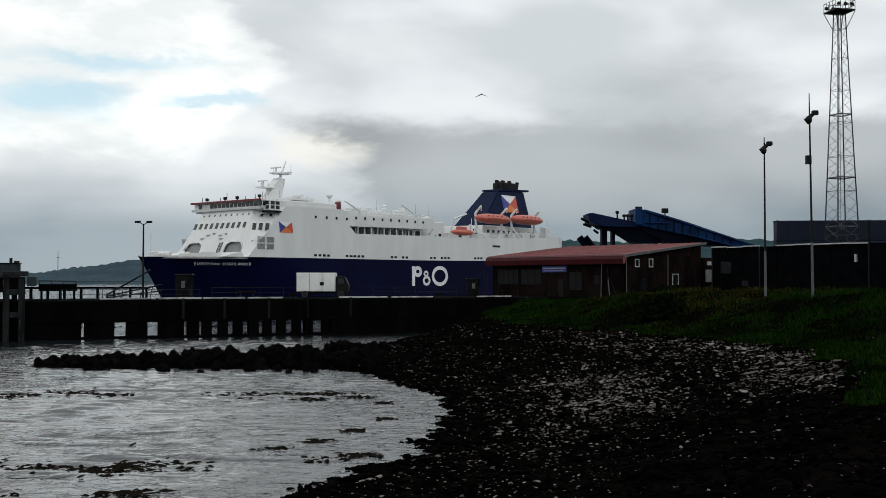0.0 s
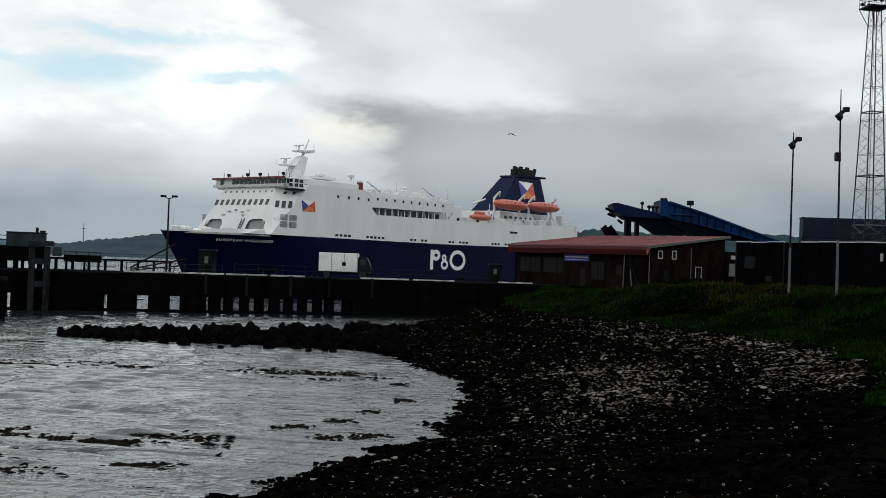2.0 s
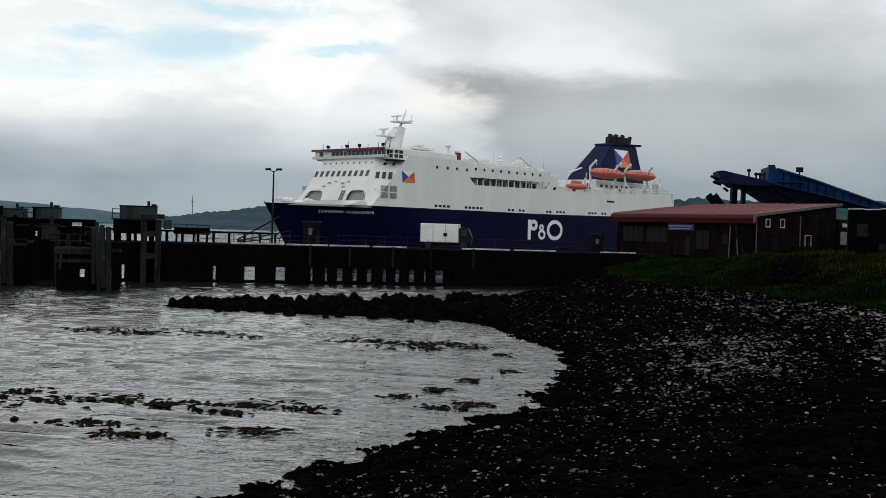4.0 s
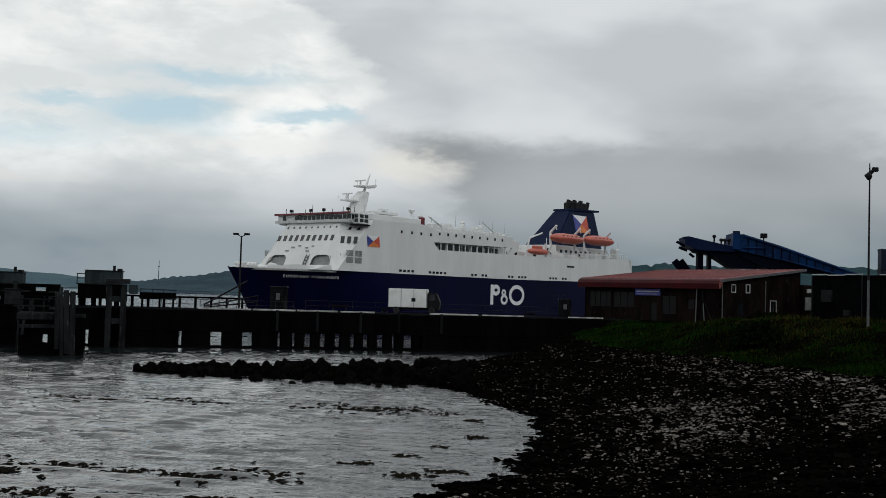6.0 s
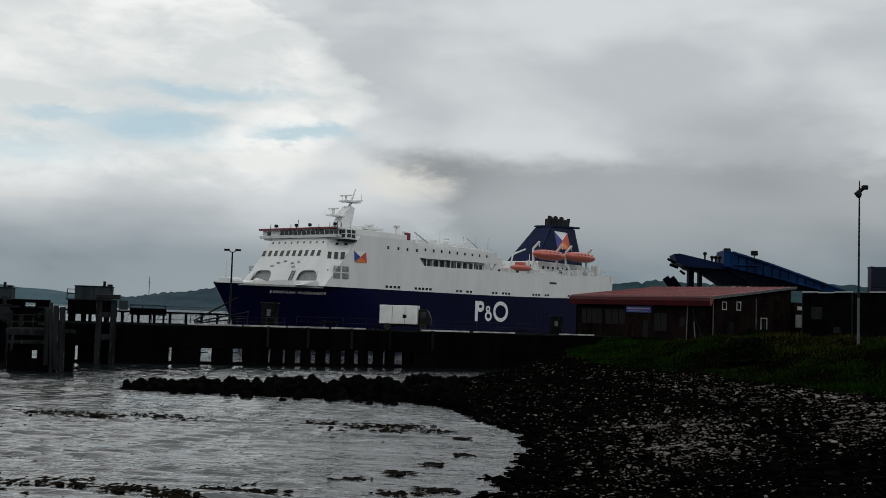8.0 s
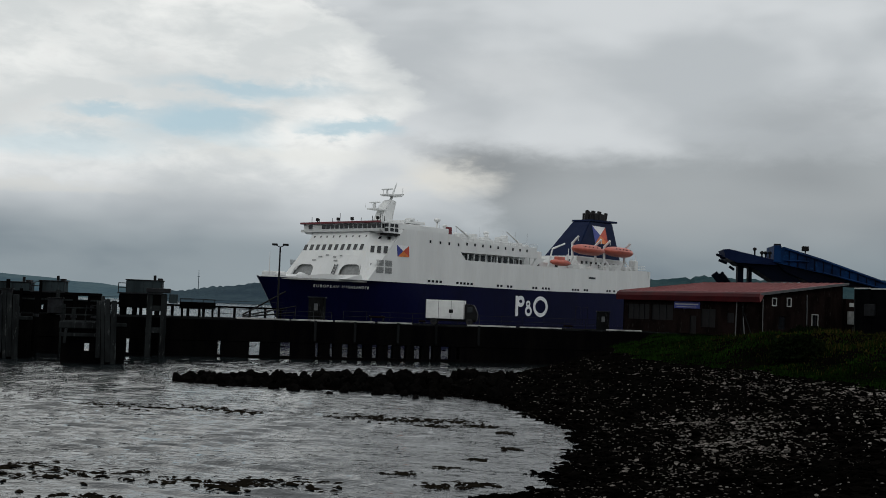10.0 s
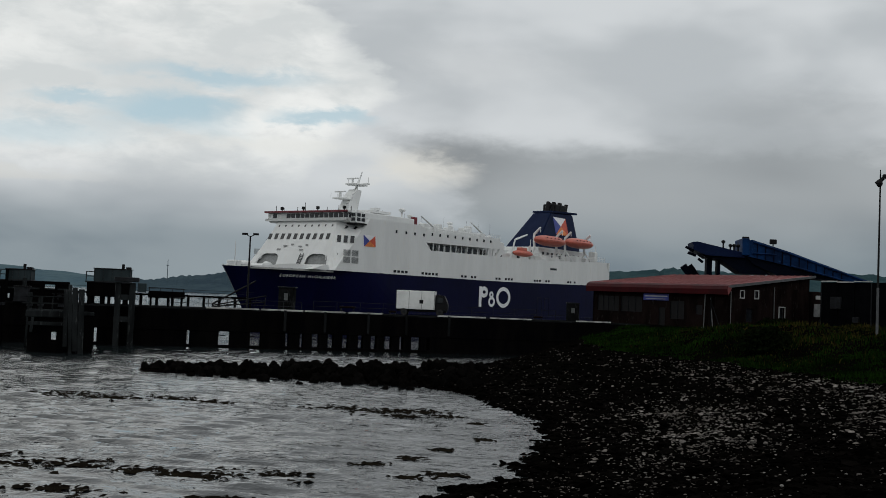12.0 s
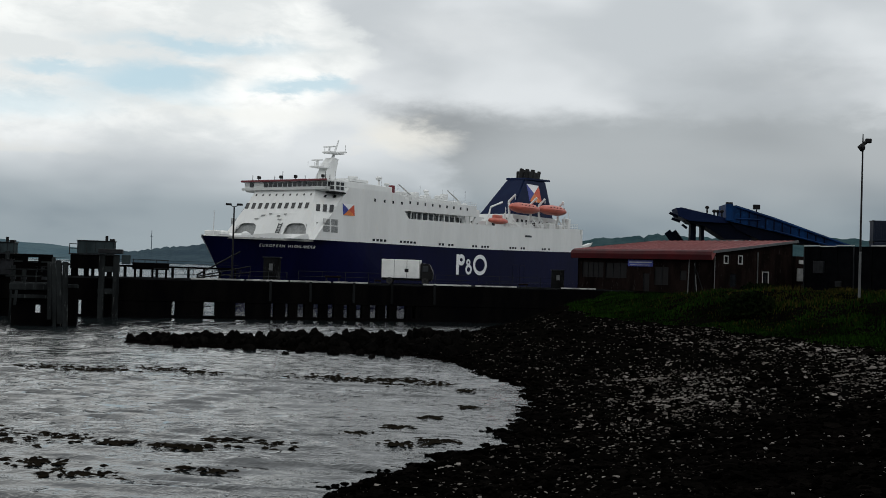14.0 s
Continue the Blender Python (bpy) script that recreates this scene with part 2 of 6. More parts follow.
def water_material():
    m = bpy.data.materials.new("rippled_sea_water")
    m.use_nodes = True
    t = m.node_tree
    t.nodes.clear()
    co = knot(t, "ShaderNodeTexCoord").outputs["Object"]
    def stretch(kx, ky):
        return knot(t, "ShaderNodeVectorMath", {"operation": "MULTIPLY"}, i0=co, i1=(kx, ky, 1.0)).outputs[0]
    swell = knot(t, "ShaderNodeTexNoise", Vector=stretch(0.25, 0.9), Scale=0.45, Detail=2.0, Roughness=0.5, Distortion=0.4).outputs[0]
    chop = knot(t, "ShaderNodeTexNoise", Vector=stretch(0.8, 1.1), Scale=1.9, Detail=3.0, Roughness=0.6, Distortion=0.3).outputs[0]
    wind = ease(t, knot(t, "ShaderNodeTexNoise", Vector=stretch(0.5, 1.0), Scale=0.06, Detail=3.0).outputs[0], 0.36, 0.60)
    h = calc(t, "ADD", calc(t, "MULTIPLY", swell, 0.25), calc(t, "MULTIPLY", chop, calc(t, "MULTIPLY_ADD", wind, 0.75, 0.35)))
    bump = knot(t, "ShaderNodeBump", Strength=1.0, Distance=0.14, Height=h)
    p = knot(t, "ShaderNodeBsdfPrincipled", Base_Color=(0.008, 0.011, 0.012, 1), Roughness=0.02, IOR=1.48, Normal=bump.outputs[0])
    knot(t, "ShaderNodeOutputMaterial", i0=p.outputs[0])
    return m


WATER = water_material()


# ---- helpers for building ----
def part(name, bm, mat, parent=None, label="", smooth=False):
    me = bpy.data.meshes.new(name)
    bm.to_mesh(me)
    bm.free()
    for m in (mat if isinstance(mat, (list, tuple)) else [mat]):
        me.materials.append(m)
    if smooth:
        for f in me.polygons:
            f.use_smooth = True
    ob = new(name, me)
    if parent is not None:
        ob.parent = parent
    return tagged(ob, label)


def thing(name, label, category, m=None, group="", kind=""):
    ob = new(name)
    ob.empty_display_size = 0.3
    if m is not None:
        ob.matrix_basis = m
    return tagged(ob, label, category, group, kind)


def box(bm, x0, x1, y0, y1, z0, z1, bevel=0.0, m=None, idx=0):
    old = set(bm.faces)
    v = [bm.verts.new(c) for c in ((x0, y0, z0), (x1, y0, z0), (x1, y1, z0), (x0, y1, z0), (x0, y0, z1), (x1, y0, z1), (x1, y1, z1), (x0, y1, z1))]
    fs = [bm.faces.new([v[i] for i in q]) for q in ((3, 2, 1, 0), (4, 5, 6, 7), (0, 1, 5, 4), (1, 2, 6, 5), (2, 3, 7, 6), (3, 0, 4, 7))]
    if bevel:
        es = list({e for f in fs for e in f.edges})
        bmesh.ops.bevel(bm, geom=es, offset=bevel, segments=2, affect="EDGES", profile=0.5)
    made = [f for f in bm.faces if f not in old]
    if m is not None:
        bmesh.ops.transform(bm, matrix=m, verts=list({w for f in made for w in f.verts}))
    for f in made:
        f.material_index = idx
    return made


def prism(bm, outline, axis, a, b, idx=0):
    """Extrude a polygon given in the two other axes from a to b along axis."""
    def at(p, k):
        c = list(p)
        c.insert(axis, k)
        return bm.verts.new(c)
    lo, hi = [at(p, a) for p in outline], [at(p, b) for p in outline]
    n = len(outline)
    fs = [bm.faces.new(lo), bm.faces.new(hi[::-1])]
    fs += [bm.faces.new((lo[i], hi[i], hi[(i + 1) % n], lo[(i + 1) % n])) for i in range(n)]
    for f in fs:
        f.material_index = idx
    bmesh.ops.recalc_face_normals(bm, faces=fs)
    return fs


def rod(bm, a, b, r, r2=None, n=8, idx=0):
    a, b = Vector(a), Vector(b)
    d = (b - a)
    q = d.to_track_quat("Z", "Y")
    r2 = r if r2 is None else r2
    lo, hi = [], []
    for i in range(n):
        c = Vector((math.cos(math.tau * i / n), math.sin(math.tau * i / n), 0))
        lo.append(bm.verts.new(a + q @ (c * r)))
        hi.append(bm.verts.new(b + q @ (c * r2)))
    fs = [bm.faces.new((lo[i], lo[(i + 1) % n], hi[(i + 1) % n], hi[i])) for i in range(n)]
    fs += [bm.faces.new(lo[::-1]), bm.faces.new(hi)]
    for f in fs:
        f.material_index = idx
    return fs


def shell(bm, centre, radii, u=12, v=8, m=None):
    """A rounded body, an ellipsoid of faces."""
    r = bmesh.ops.create_uvsphere(bm, u_segments=u, v_segments=v, radius=1.0)
    mat = Matrix.Translation(centre) @ (m or Matrix()) @ Matrix.Diagonal((*radii, 1))
    bmesh.ops.transform(bm, matrix=mat, verts=r["verts"])
    return r["verts"]


def soup(name, verts, faces, mat, label="", category="", kind="stuff", parent=None, smooth=False):
    """One mesh out of arrays, all faces with the same number of corners."""
    verts, faces = np.asarray(verts, np.float32), np.asarray(faces, np.int32)
    me = bpy.data.meshes.new(name)
    me.vertices.add(len(verts))
    me.vertices.foreach_set("co", verts.ravel())
    k = faces.shape[1]
    me.loops.add(faces.size)
    me.loops.foreach_set("vertex_index", faces.ravel())
    me.polygons.add(len(faces))
    me.polygons.foreach_set("loop_start", np.arange(0, faces.size, k, dtype=np.int32))
    me.polygons.foreach_set("use_smooth", np.full(len(faces), smooth))
    me.update(calc_edges=True)
    me.materials.append(mat)
    ob = new(name, me)
    if parent is not None:
        ob.parent = parent
    return tagged(ob, label, category, "", kind)


# ---- ground, sea and distance ----
SHORE_Y = (-60, -20, 0, 20, 27, 32, 35, 40, 45, 51, 59, 67, 75, 82, 100, 118, 135, 150, 300, 3000)
SHORE_X = (-70, -40, -28, -11.5, -7.2, -5.4, -4.3, -1.5, -1.3, -0.2, -0.4, -3, -6, -11, -9, -4, 4, 40, 70, 600)
rng = np.random.default_rng(4)


def wavy(x, y, s, k=0):
    return (np.sin(x * 1.3 * s + 1.7 * np.sin(y * 0.9 * s + k)) + np.sin(y * 1.7 * s + 1.3 * np.sin(x * 1.1 * s + 2 * k)) + np.sin((x + y) * 0.8 * s + k)) / 3


def inland(x, y):
    return x - np.interp(y, SHORE_Y, SHORE_X) - 0.8 + 0.55 * wavy(x, y, 1.1, 2.0) + 0.25 * wavy(x, y, 3.1, 1.0)


def land(x, y):
    x, y = np.asarray(x, float), np.asarray(y, float)
    d = inland(x, y)
    top = np.interp(y, (-60, 12, 35, 60, 80, 100, 112, 3000), (4.9, 4.9, 5.5, 5.65, 5.65, 4.4, 4.25, 4.25))
    wide = np.interp(y, (0, 80, 100, 118, 140), (1.0, 1.0, 0.75, 0.45, 0.3))
    q = d / wide
    beach = np.interp(q, (-80, -12, 0, 5, 17, 18), (-5, -0.9, 0, 0.75, 2.95, 3.05))
    rise = np.clip((q - 18) / 10, 0, 1)
    z = np.where(q > 18, 3.05 + (top - 3.05) * (rise * rise * (3 - 2 * rise)), beach)
    z = z + np.where(q > 0.3, 0.10 * wavy(x, y, 0.8, 0.5) + 0.05 * wavy(x, y, 2.7, 1.5), 0)
    # hollows and humps of weed along the tide line, where pools stand
    z = z + 0.19 * wavy(x, y, 1.9, 0.7) * np.exp(-((q - 0.9) / 1.7) ** 2) * np.clip((60 - y) / 15, 0, 1)
    # rock spit
    s = np.clip((x + 31) / 26, 0, 1)
    ridge = 83.0 + 2.0 * s
    h = (0.22 + 0.95 * s ** 0.7) * np.clip((x + 32.5) / 2, 0, 1) * np.clip((4 - x) / 6, 0, 1)
    spit = h * np.exp(-((y - ridge) / (2.6 + 1.5 * s)) ** 2) - 0.1
    z = np.where(x < 4, np.maximum(z, spit), z)
    return z


def ground_sheet():
    xs = np.concatenate([[-600, -300, -150], np.linspace(-75, 60, 300), np.geomspace(62, 1600, 26)])
    ys = np.concatenate([np.linspace(-60, 8, 18), np.linspace(9, 150, 320), np.geomspace(153, 2400, 26)])
    X, Y = np.meshgrid(xs, ys)
    Z = land(X, Y)
    n, k = len(xs), len(ys)
    i = (np.arange(k - 1)[:, None] * n + np.arange(n - 1)[None]).ravel()
    faces = np.stack([i, i + 1, i + 1 + n, i + n], 1)
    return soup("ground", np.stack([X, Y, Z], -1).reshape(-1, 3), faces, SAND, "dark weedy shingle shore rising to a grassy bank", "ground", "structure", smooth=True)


GROUND = ground_sheet()


def ripples(x, y):
    """Wind ripples: many small trains of waves running in towards the beach, in patches."""
    z = np.zeros_like(x)
    g = np.random.default_rng(12)
    for k in range(30):
        lam = float(np.exp(g.uniform(math.log(0.7), math.log(1.9))))
        a = g.normal(0.06, 0.26)
        q = math.tau / lam
        z += 0.0100 * lam ** 0.8 * np.sin(q * (x * math.sin(a) + y * math.cos(a)) + g.uniform(0, 6.3) + 0.8 * wavy(x, y, 0.25, k))
    patch = np.clip(0.75 + 0.75 * wavy(x * 0.6, y, 0.13, 5) + 0.3 * wavy(x, y, 0.5, 2), 0.4, 1.05)
    return z * patch


def sea():
    xs = np.concatenate([-np.geomspace(3500, 78, 24), np.linspace(-76, 8, 400), np.geomspace(10, 2500, 20)])
    ys = np.concatenate([[-200, -60, 5], np.linspace(12, 128, 440), np.geomspace(130, 4200, 34)])
    X, Y = np.meshgrid(xs, ys)
    near = np.clip((128 - Y) / 10, 0, 1) * np.clip((X + 78) / 8, 0, 1) * np.clip((10 - X) / 3, 0, 1)
    Z = near * ripples(X, Y) * np.interp(inland(X, Y), (-13, -2.0), (1.0, 0.22))
    n, k = len(xs), len(ys)
    i = (np.arange(k - 1)[:, None] * n + np.arange(n - 1)[None]).ravel()
    return soup("water", np.stack([X, Y, Z], -1).reshape(-1, 3), np.stack([i, i + 1, i + 1 + n, i + n], 1), WATER,
                "grey rippled sea water lapping a shingle shore", "water", "structure", smooth=True)


SEA = sea()


def hill(name, label, mat, dist, az0, az1, crest, rough, seed, trees=0.0):
    """A long ridge at a distance; crest gives its height in metres along the bearing."""
    n = 160
    a = np.linspace(az0, az1, n)
    u = np.linspace(0, 1, n)
    base = np.interp(u, np.linspace(0, 1, len(crest)), crest)
    r = np.random.default_rng(seed)
    z = base + rough * (wavy(u * 40, u * 13 + seed, 1.0, seed) + 0.6 * wavy(u * 110, u * 30, 1.0, seed)) + trees * r.random(n) * np.clip(base / 20, 0, 1)
    rows = []
    for k, s in ((0.0, 0.0), (0.35, 0.4), (0.7, 0.8), (1.0, 1.0), (1.5, 0.7), (2.4, 0.0)):
        rr = dist * (0.86 + 0.14 * k)
        zz = z * s * (1 + 0.05 * wavy(u * 60, np.full(n, k * 9.0), 1.0, seed)) - (1.0 if s == 0 else 0.0)
        rows.append(np.stack([rr * np.sin(np.radians(a)), rr * np.cos(np.radians(a)), np.maximum(zz, -1.0)], -1))
    V = np.concatenate(rows)
    i = (np.arange(5)[:, None] * n + np.arange(n - 1)[None]).ravel()
    return soup(name, V, np.stack([i, i + 1, i + 1 + n, i + n], 1), mat, label, "hill", "structure", smooth=False)


# ridges whose blue-grey tint carries the haze
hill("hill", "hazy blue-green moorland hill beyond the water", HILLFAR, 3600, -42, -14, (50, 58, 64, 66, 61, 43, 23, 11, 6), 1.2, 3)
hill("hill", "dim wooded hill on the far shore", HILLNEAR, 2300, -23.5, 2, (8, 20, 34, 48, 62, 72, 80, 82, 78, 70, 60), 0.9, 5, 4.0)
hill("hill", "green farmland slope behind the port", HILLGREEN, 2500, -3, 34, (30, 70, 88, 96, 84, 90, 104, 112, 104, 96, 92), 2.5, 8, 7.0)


# ---- the ferry: its own space has the bow along +x, port along +y, the waterline at z = 0 ----
ferry = thing("ferry", "large white and navy passenger car ferry under way past the pier", "ship")


def sheer(x):
    return 0.9 * (np.clip(-np.asarray(x, float), 0, 70) / 65) ** 1.4


def breadth(x, z):
    """Half breadth of the hull: full amidships, fining to the flared bow."""
    stem = 56.5 + 6.7 * np.clip(z / 11.0, -0.2, 1.15) ** 1.2 if z > 0 else 56.5
    start = 18 + 14 * max(min(z / 11.0, 1), 0)
    if x <= start:
        return 11.7
    u = min((x - start) / (stem - start), 1.0)
    return 11.7 * (1 - u ** (2.0 + 0.5 * max(z, 0) / 11)) ** 0.85 + 0.03


def hull_band(z_of, levels, x0, x1, n, ends=True):
    """Both sides of the hull between levels (0 to 1 of z_of(x)), closed at the ends, top and bottom."""
    bm = bmesh.new()
    cols = []
    for i in range(n + 1):
        s = i / n
        row = []
        for side in (1, -1):
            line = []
            for lv in levels:
                x = x0 + (x1 - x0) * (1 - (1 - s) ** 1.6)
                lo, hi = z_of(x)
                z = lo + (hi - lo) * lv
                stem = 56.5 + 6.7 * max(z / 11.0, 0) ** 1.2
                if x1 > 50:
                    x = x0 + (stem - x0) * (1 - (1 - s) ** 1.6)
                    lo, hi = z_of(x)
                    z = lo + (hi - lo) * lv
                line.append(bm.verts.new((x, side * breadth(x, z), z)))
            row.append(line)
        cols.append(row)
    k = len(levels)
    for i in range(n):
        for s, side in ((0, 1), (1, -1)):
            for j in range(k - 1):
                q = [cols[i][s][j], cols[i + 1][s][j], cols[i + 1][s][j + 1], cols[i][s][j + 1]]
                bm.faces.new(q)
        for j in (0, k - 1):
            bm.faces.new([cols[i][0][j], cols[i + 1][0][j], cols[i + 1][1][j], cols[i][1][j]])
    for i in (0, n):
        for j in range(k - 1):
            bm.faces.new([cols[i][0][j], cols[i][0][j + 1], cols[i][1][j + 1], cols[i][1][j]])
    bmesh.ops.recalc_face_normals(bm, faces=bm.faces)
    return bm


def line_z(x):
    return 11.15 + float(sheer(x)) - 0.1 * max(x - 40, 0) / 23


part("hull", hull_band(lambda x: (-2.0, line_z(x)), (0, 0.2, 0.4, 0.6, 0.8, 1.0), -65.5, 63.2, 46), HULL, ferry, "navy blue steel hull")


def upper_hull():
    """White topsides from the navy line up, stepped along the length, each strake a plate of its own."""
    a = line_z(-65)
    plates = (("stern_topside", [(-65.5, a), (-30, line_z(-30)), (-10, line_z(-10)), (-10, 16.9), (-24, 17.0), (-45, 17.5), (-60, 18.2), (-63.5, 18.2), (-64.6, 15.5)]),
              ("promenade_bulwark", [(-10, line_z(-10)), (16.6, 11.15), (16.6, 16.6), (-10, 16.9)]),
              ("upper_topside", [(-10, 18.5), (18.3, 18.15), (18.3, 20.5), (-10, 20.9)]),
              ("forward_topside", [(16.6, 11.15), (46.6, 11.1), (36.9, 21.3), (36.9, 21.5), (20.5, 21.6), (18.3, 20.5), (18.3, 18.15), (16.6, 16.6)]),
              ("raked_end", [(-10, 16.9), (-8.5, 16.9), (-10, 18.5), (-14.0, 18.6)]))
    for side in (1, -1):
        for name, outline in plates:
            bm = bmesh.new()
            d = 0.02 if name == "raked_end" else 0.0
            prism(bm, outline, 1, side * (11.72 - d), side * (11.2 + d))
            part(name, bm, WHITE, ferry)
    bm = bmesh.new()
    prism(bm, [(-11.7, 12.0), (11.7, 12.0), (11.7, 18.2), (-11.7, 18.2)], 0, -65.3, -64.8)
    part("transom", bm, WHITE, ferry)


upper_hull()


def decks():
    bm = bmesh.new()
    box(bm, -64.8, -9.5, -11.2, 11.2, 16.0, 16.3)
    box(bm, -10, 20, -11.2, 11.2, 20.3, 20.45)
    box(bm, 20, 36.9, -11.2, 11.2, 21.4, 21.5)
    box(bm, 36.9, 41.5, -7.2, 7.2, 21.3, 21.42)
    box(bm, -12, 17.5, 8.6, 11.2, 16.0, 16.5)
    return bm


part("deck", decks(), DECK, ferry, "grey painted open deck")


def promenade():
    bm = bmesh.new()
    box(bm, -12, 18, 8.2, 8.6, 16.3, 20.3)
    return bm


prom = part("promenade_wall", promenade(), WHITE, ferry)
for i in range(9):
    bm = bmesh.new()
    x = 14.5 - i * 2.75
    box(bm, x - 1.0, x + 1.0, 8.55, 8.68, 16.75, 18.15, 0.05)
    part("window", bm, GLASS, prom)
for i in range(13):
    bm = bmesh.new()
    x = 15.5 - i * 2.1
    box(bm, x - 0.08, x + 0.08, 11.3, 11.5, 16.5, 18.5)
    part("stanchion", bm, WHITE, ferry)


def xf(z):
    """Raked front of the accommodation."""
    return 46.8 - 0.5 * (z - 11.1)


def half(z):
    """Half breadth of the front panel, narrowing upwards."""
    return 10.5 - 0.30 * (z - 11.1)


def edge(z):
    """Where the side wall begins behind the splayed corner."""
    return 46.6 - 0.95 * (z - 11.1)


def plate(bm, pts, back=0.3):
    """A plate from a front outline, thickened towards the stern."""
    fr = [bm.verts.new(c) for c in pts]
    bk = [bm.verts.new((c[0] - back, c[1] * 0.99, c[2])) for c in pts]
    fs = [bm.faces.new(fr), bm.faces.new(bk[::-1])]
    n = len(pts)
    fs += [bm.faces.new((fr[i], bk[i], bk[(i + 1) % n], fr[(i + 1) % n])) for i in range(n)]
    bmesh.ops.recalc_face_normals(bm, faces=fs)


def front_house():
    bm = bmesh.new()

    def slab(y0, y1, z0, z1):
        plate(bm, [(xf(z0), y0(z0), z0), (xf(z0), y1(z0), z0), (xf(z1), y1(z1), z1), (xf(z1), y0(z1), z1)])
    slab(lambda z: -half(z), half, 14.15, 21.4)
    slab(lambda z: -3.7, lambda z: 3.7, 11.1, 14.15)
    for s in (1, -1):
        slab(lambda z: s * (half(z) - 0.9), lambda z: s * half(z), 11.1, 14.15)
    bmesh.ops.remove_doubles(bm, verts=bm.verts, dist=0.001)
    return bm


fronth = part("front_wall", front_house(), WHITE, ferry)
for s in (1, -1):
    bm = bmesh.new()
    plate(bm, [(xf(11.1), s * half(11.1), 11.1), (edge(11.1), s * 11.72, 11.1), (edge(21.4), s * 11.72, 21.4), (xf(21.4), s * half(21.4), 21.4)], 0.25)
    corner = part("splayed_corner", bm, WHITE, ferry)
    def on_corner(y, z):
        u = (y - half(z)) / (11.72 - half(z))
        return (xf(z) + (edge(z) - xf(z)) * u + 0.07, s * (y + 0.05), z)
    def upright(v, z):
        """Point on the splayed corner at a fixed place across the quarter view, so that the windows stand plumb."""
        a, b = -0.574 * xf(z) + 0.819 * half(z), -0.574 * edge(z) + 0.819 * 11.72
        u = (v - a) / (b - a)
        return (xf(z) + (edge(z) - xf(z)) * u + 0.07, s * (half(z) + (11.72 - half(z)) * u + 0.05), z)
    for v in (-17.0, -15.75, -14.5):
        bm = bmesh.new()
        plate(bm, [upright(v - 0.36, 16.55), upright(v + 0.36, 16.55), upright(v + 0.36, 17.9), upright(v - 0.36, 17.9)], 0.1)
        part("window", bm, GLASS, corner)
    for y in (9.4, 10.6):
        bm = bmesh.new()
        plate(bm, [on_corner(y - 0.16, 19.3), on_corner(y + 0.16, 19.3), on_corner(y + 0.16, 19.8), on_corner(y - 0.16, 19.8)], 0.1)
        part("porthole", bm, GLASS, corner)
    # sloping bulwark in front of the openings
    bm = bmesh.new()
    prism(bm, [(46.6, 11.1), (51.5, 11.1), (49.0, 11.8), (47.2, 12.1)], 1, s * 3.7, s * 10.6)
    part("breakwater_plate", bm, WHITE, ferry)


# rounded upper corners of the two mooring openings
for s in (1, -1):
    for y, t in ((3.7, 1), (half(14.15) - 0.9, -1)):
        bm = bmesh.new()
        plate(bm, [(xf(14.16), s * y, 14.16), (xf(14.16), s * (y + t * 1.3), 14.16), (xf(13.95), s * (y + t * 0.6), 13.95), (xf(13.6), s * (y + t * 0.2), 13.6), (xf(13.0), s * y, 13.0)], 0.28)
        part("corner_gusset", bm, WHITE, fronth)


def tilted(y0, y1, z0, z1, lean=0.0, off=0.05):
    """A thin plate lying on the raked front."""
    bm = bmesh.new()
    plate(bm, [(xf(z0) + off, y0, z0), (xf(z0) + off, y1, z0), (xf(z1) + off, y1 - lean, z1), (xf(z1) + off, y0 - lean, z1)], 0.1)
    return bm


for i in range(10):
    y = -8.2 + i * 1.7
    part("window", tilted(y - 0.42, y + 0.42, 17.05, 18.2, 0.05), GLASS, fronth)
for i in range(9):
    y = -6.9 + i * 1.75
    part("porthole", tilted(y - 0.17, y + 0.17, 19.6, 20.0), GLASS, fronth)
for y, z, w in ((-3.0, 15.6, 0.9), (-1.2, 15.9, 0.7), (1.0, 15.5, 0.8), (2.6, 15.8, 0.6), (-4.4, 14.9, 0.9), (1.6, 14.8, 0.9)):
    part("fairlead", tilted(y - w / 2, y + w / 2, z, z + 0.25, off=0.16), VENT, fronth)
for s in (1, -1):
    bm = bmesh.new()
    prism(bm, [(45.6, 11.2), (45.9, 11.2), (44.6, 14.4), (44.3, 14.4)], 1, s * 3.5, s * 10.6)
    part("mooring_deck_bulkhead", bm, VENT, ferry, "grey recessed mooring deck wall")
bm = bmesh.new()
for y, w in ((1.9, 0.1), (2.7, 0.1)):
    rod(bm, (xf(11.9) + 0.15, y, 11.9), (xf(14.2) + 0.15, y, 14.2), 0.08)
for k in range(7):
    rod(bm, (xf(12.1 + k * 0.3) + 0.15, 1.9, 12.1 + k * 0.3), (xf(12.1 + k * 0.3) + 0.15, 2.7, 12.1 + k * 0.3), 0.06)
part("ladder", bm, GALV, ferry)
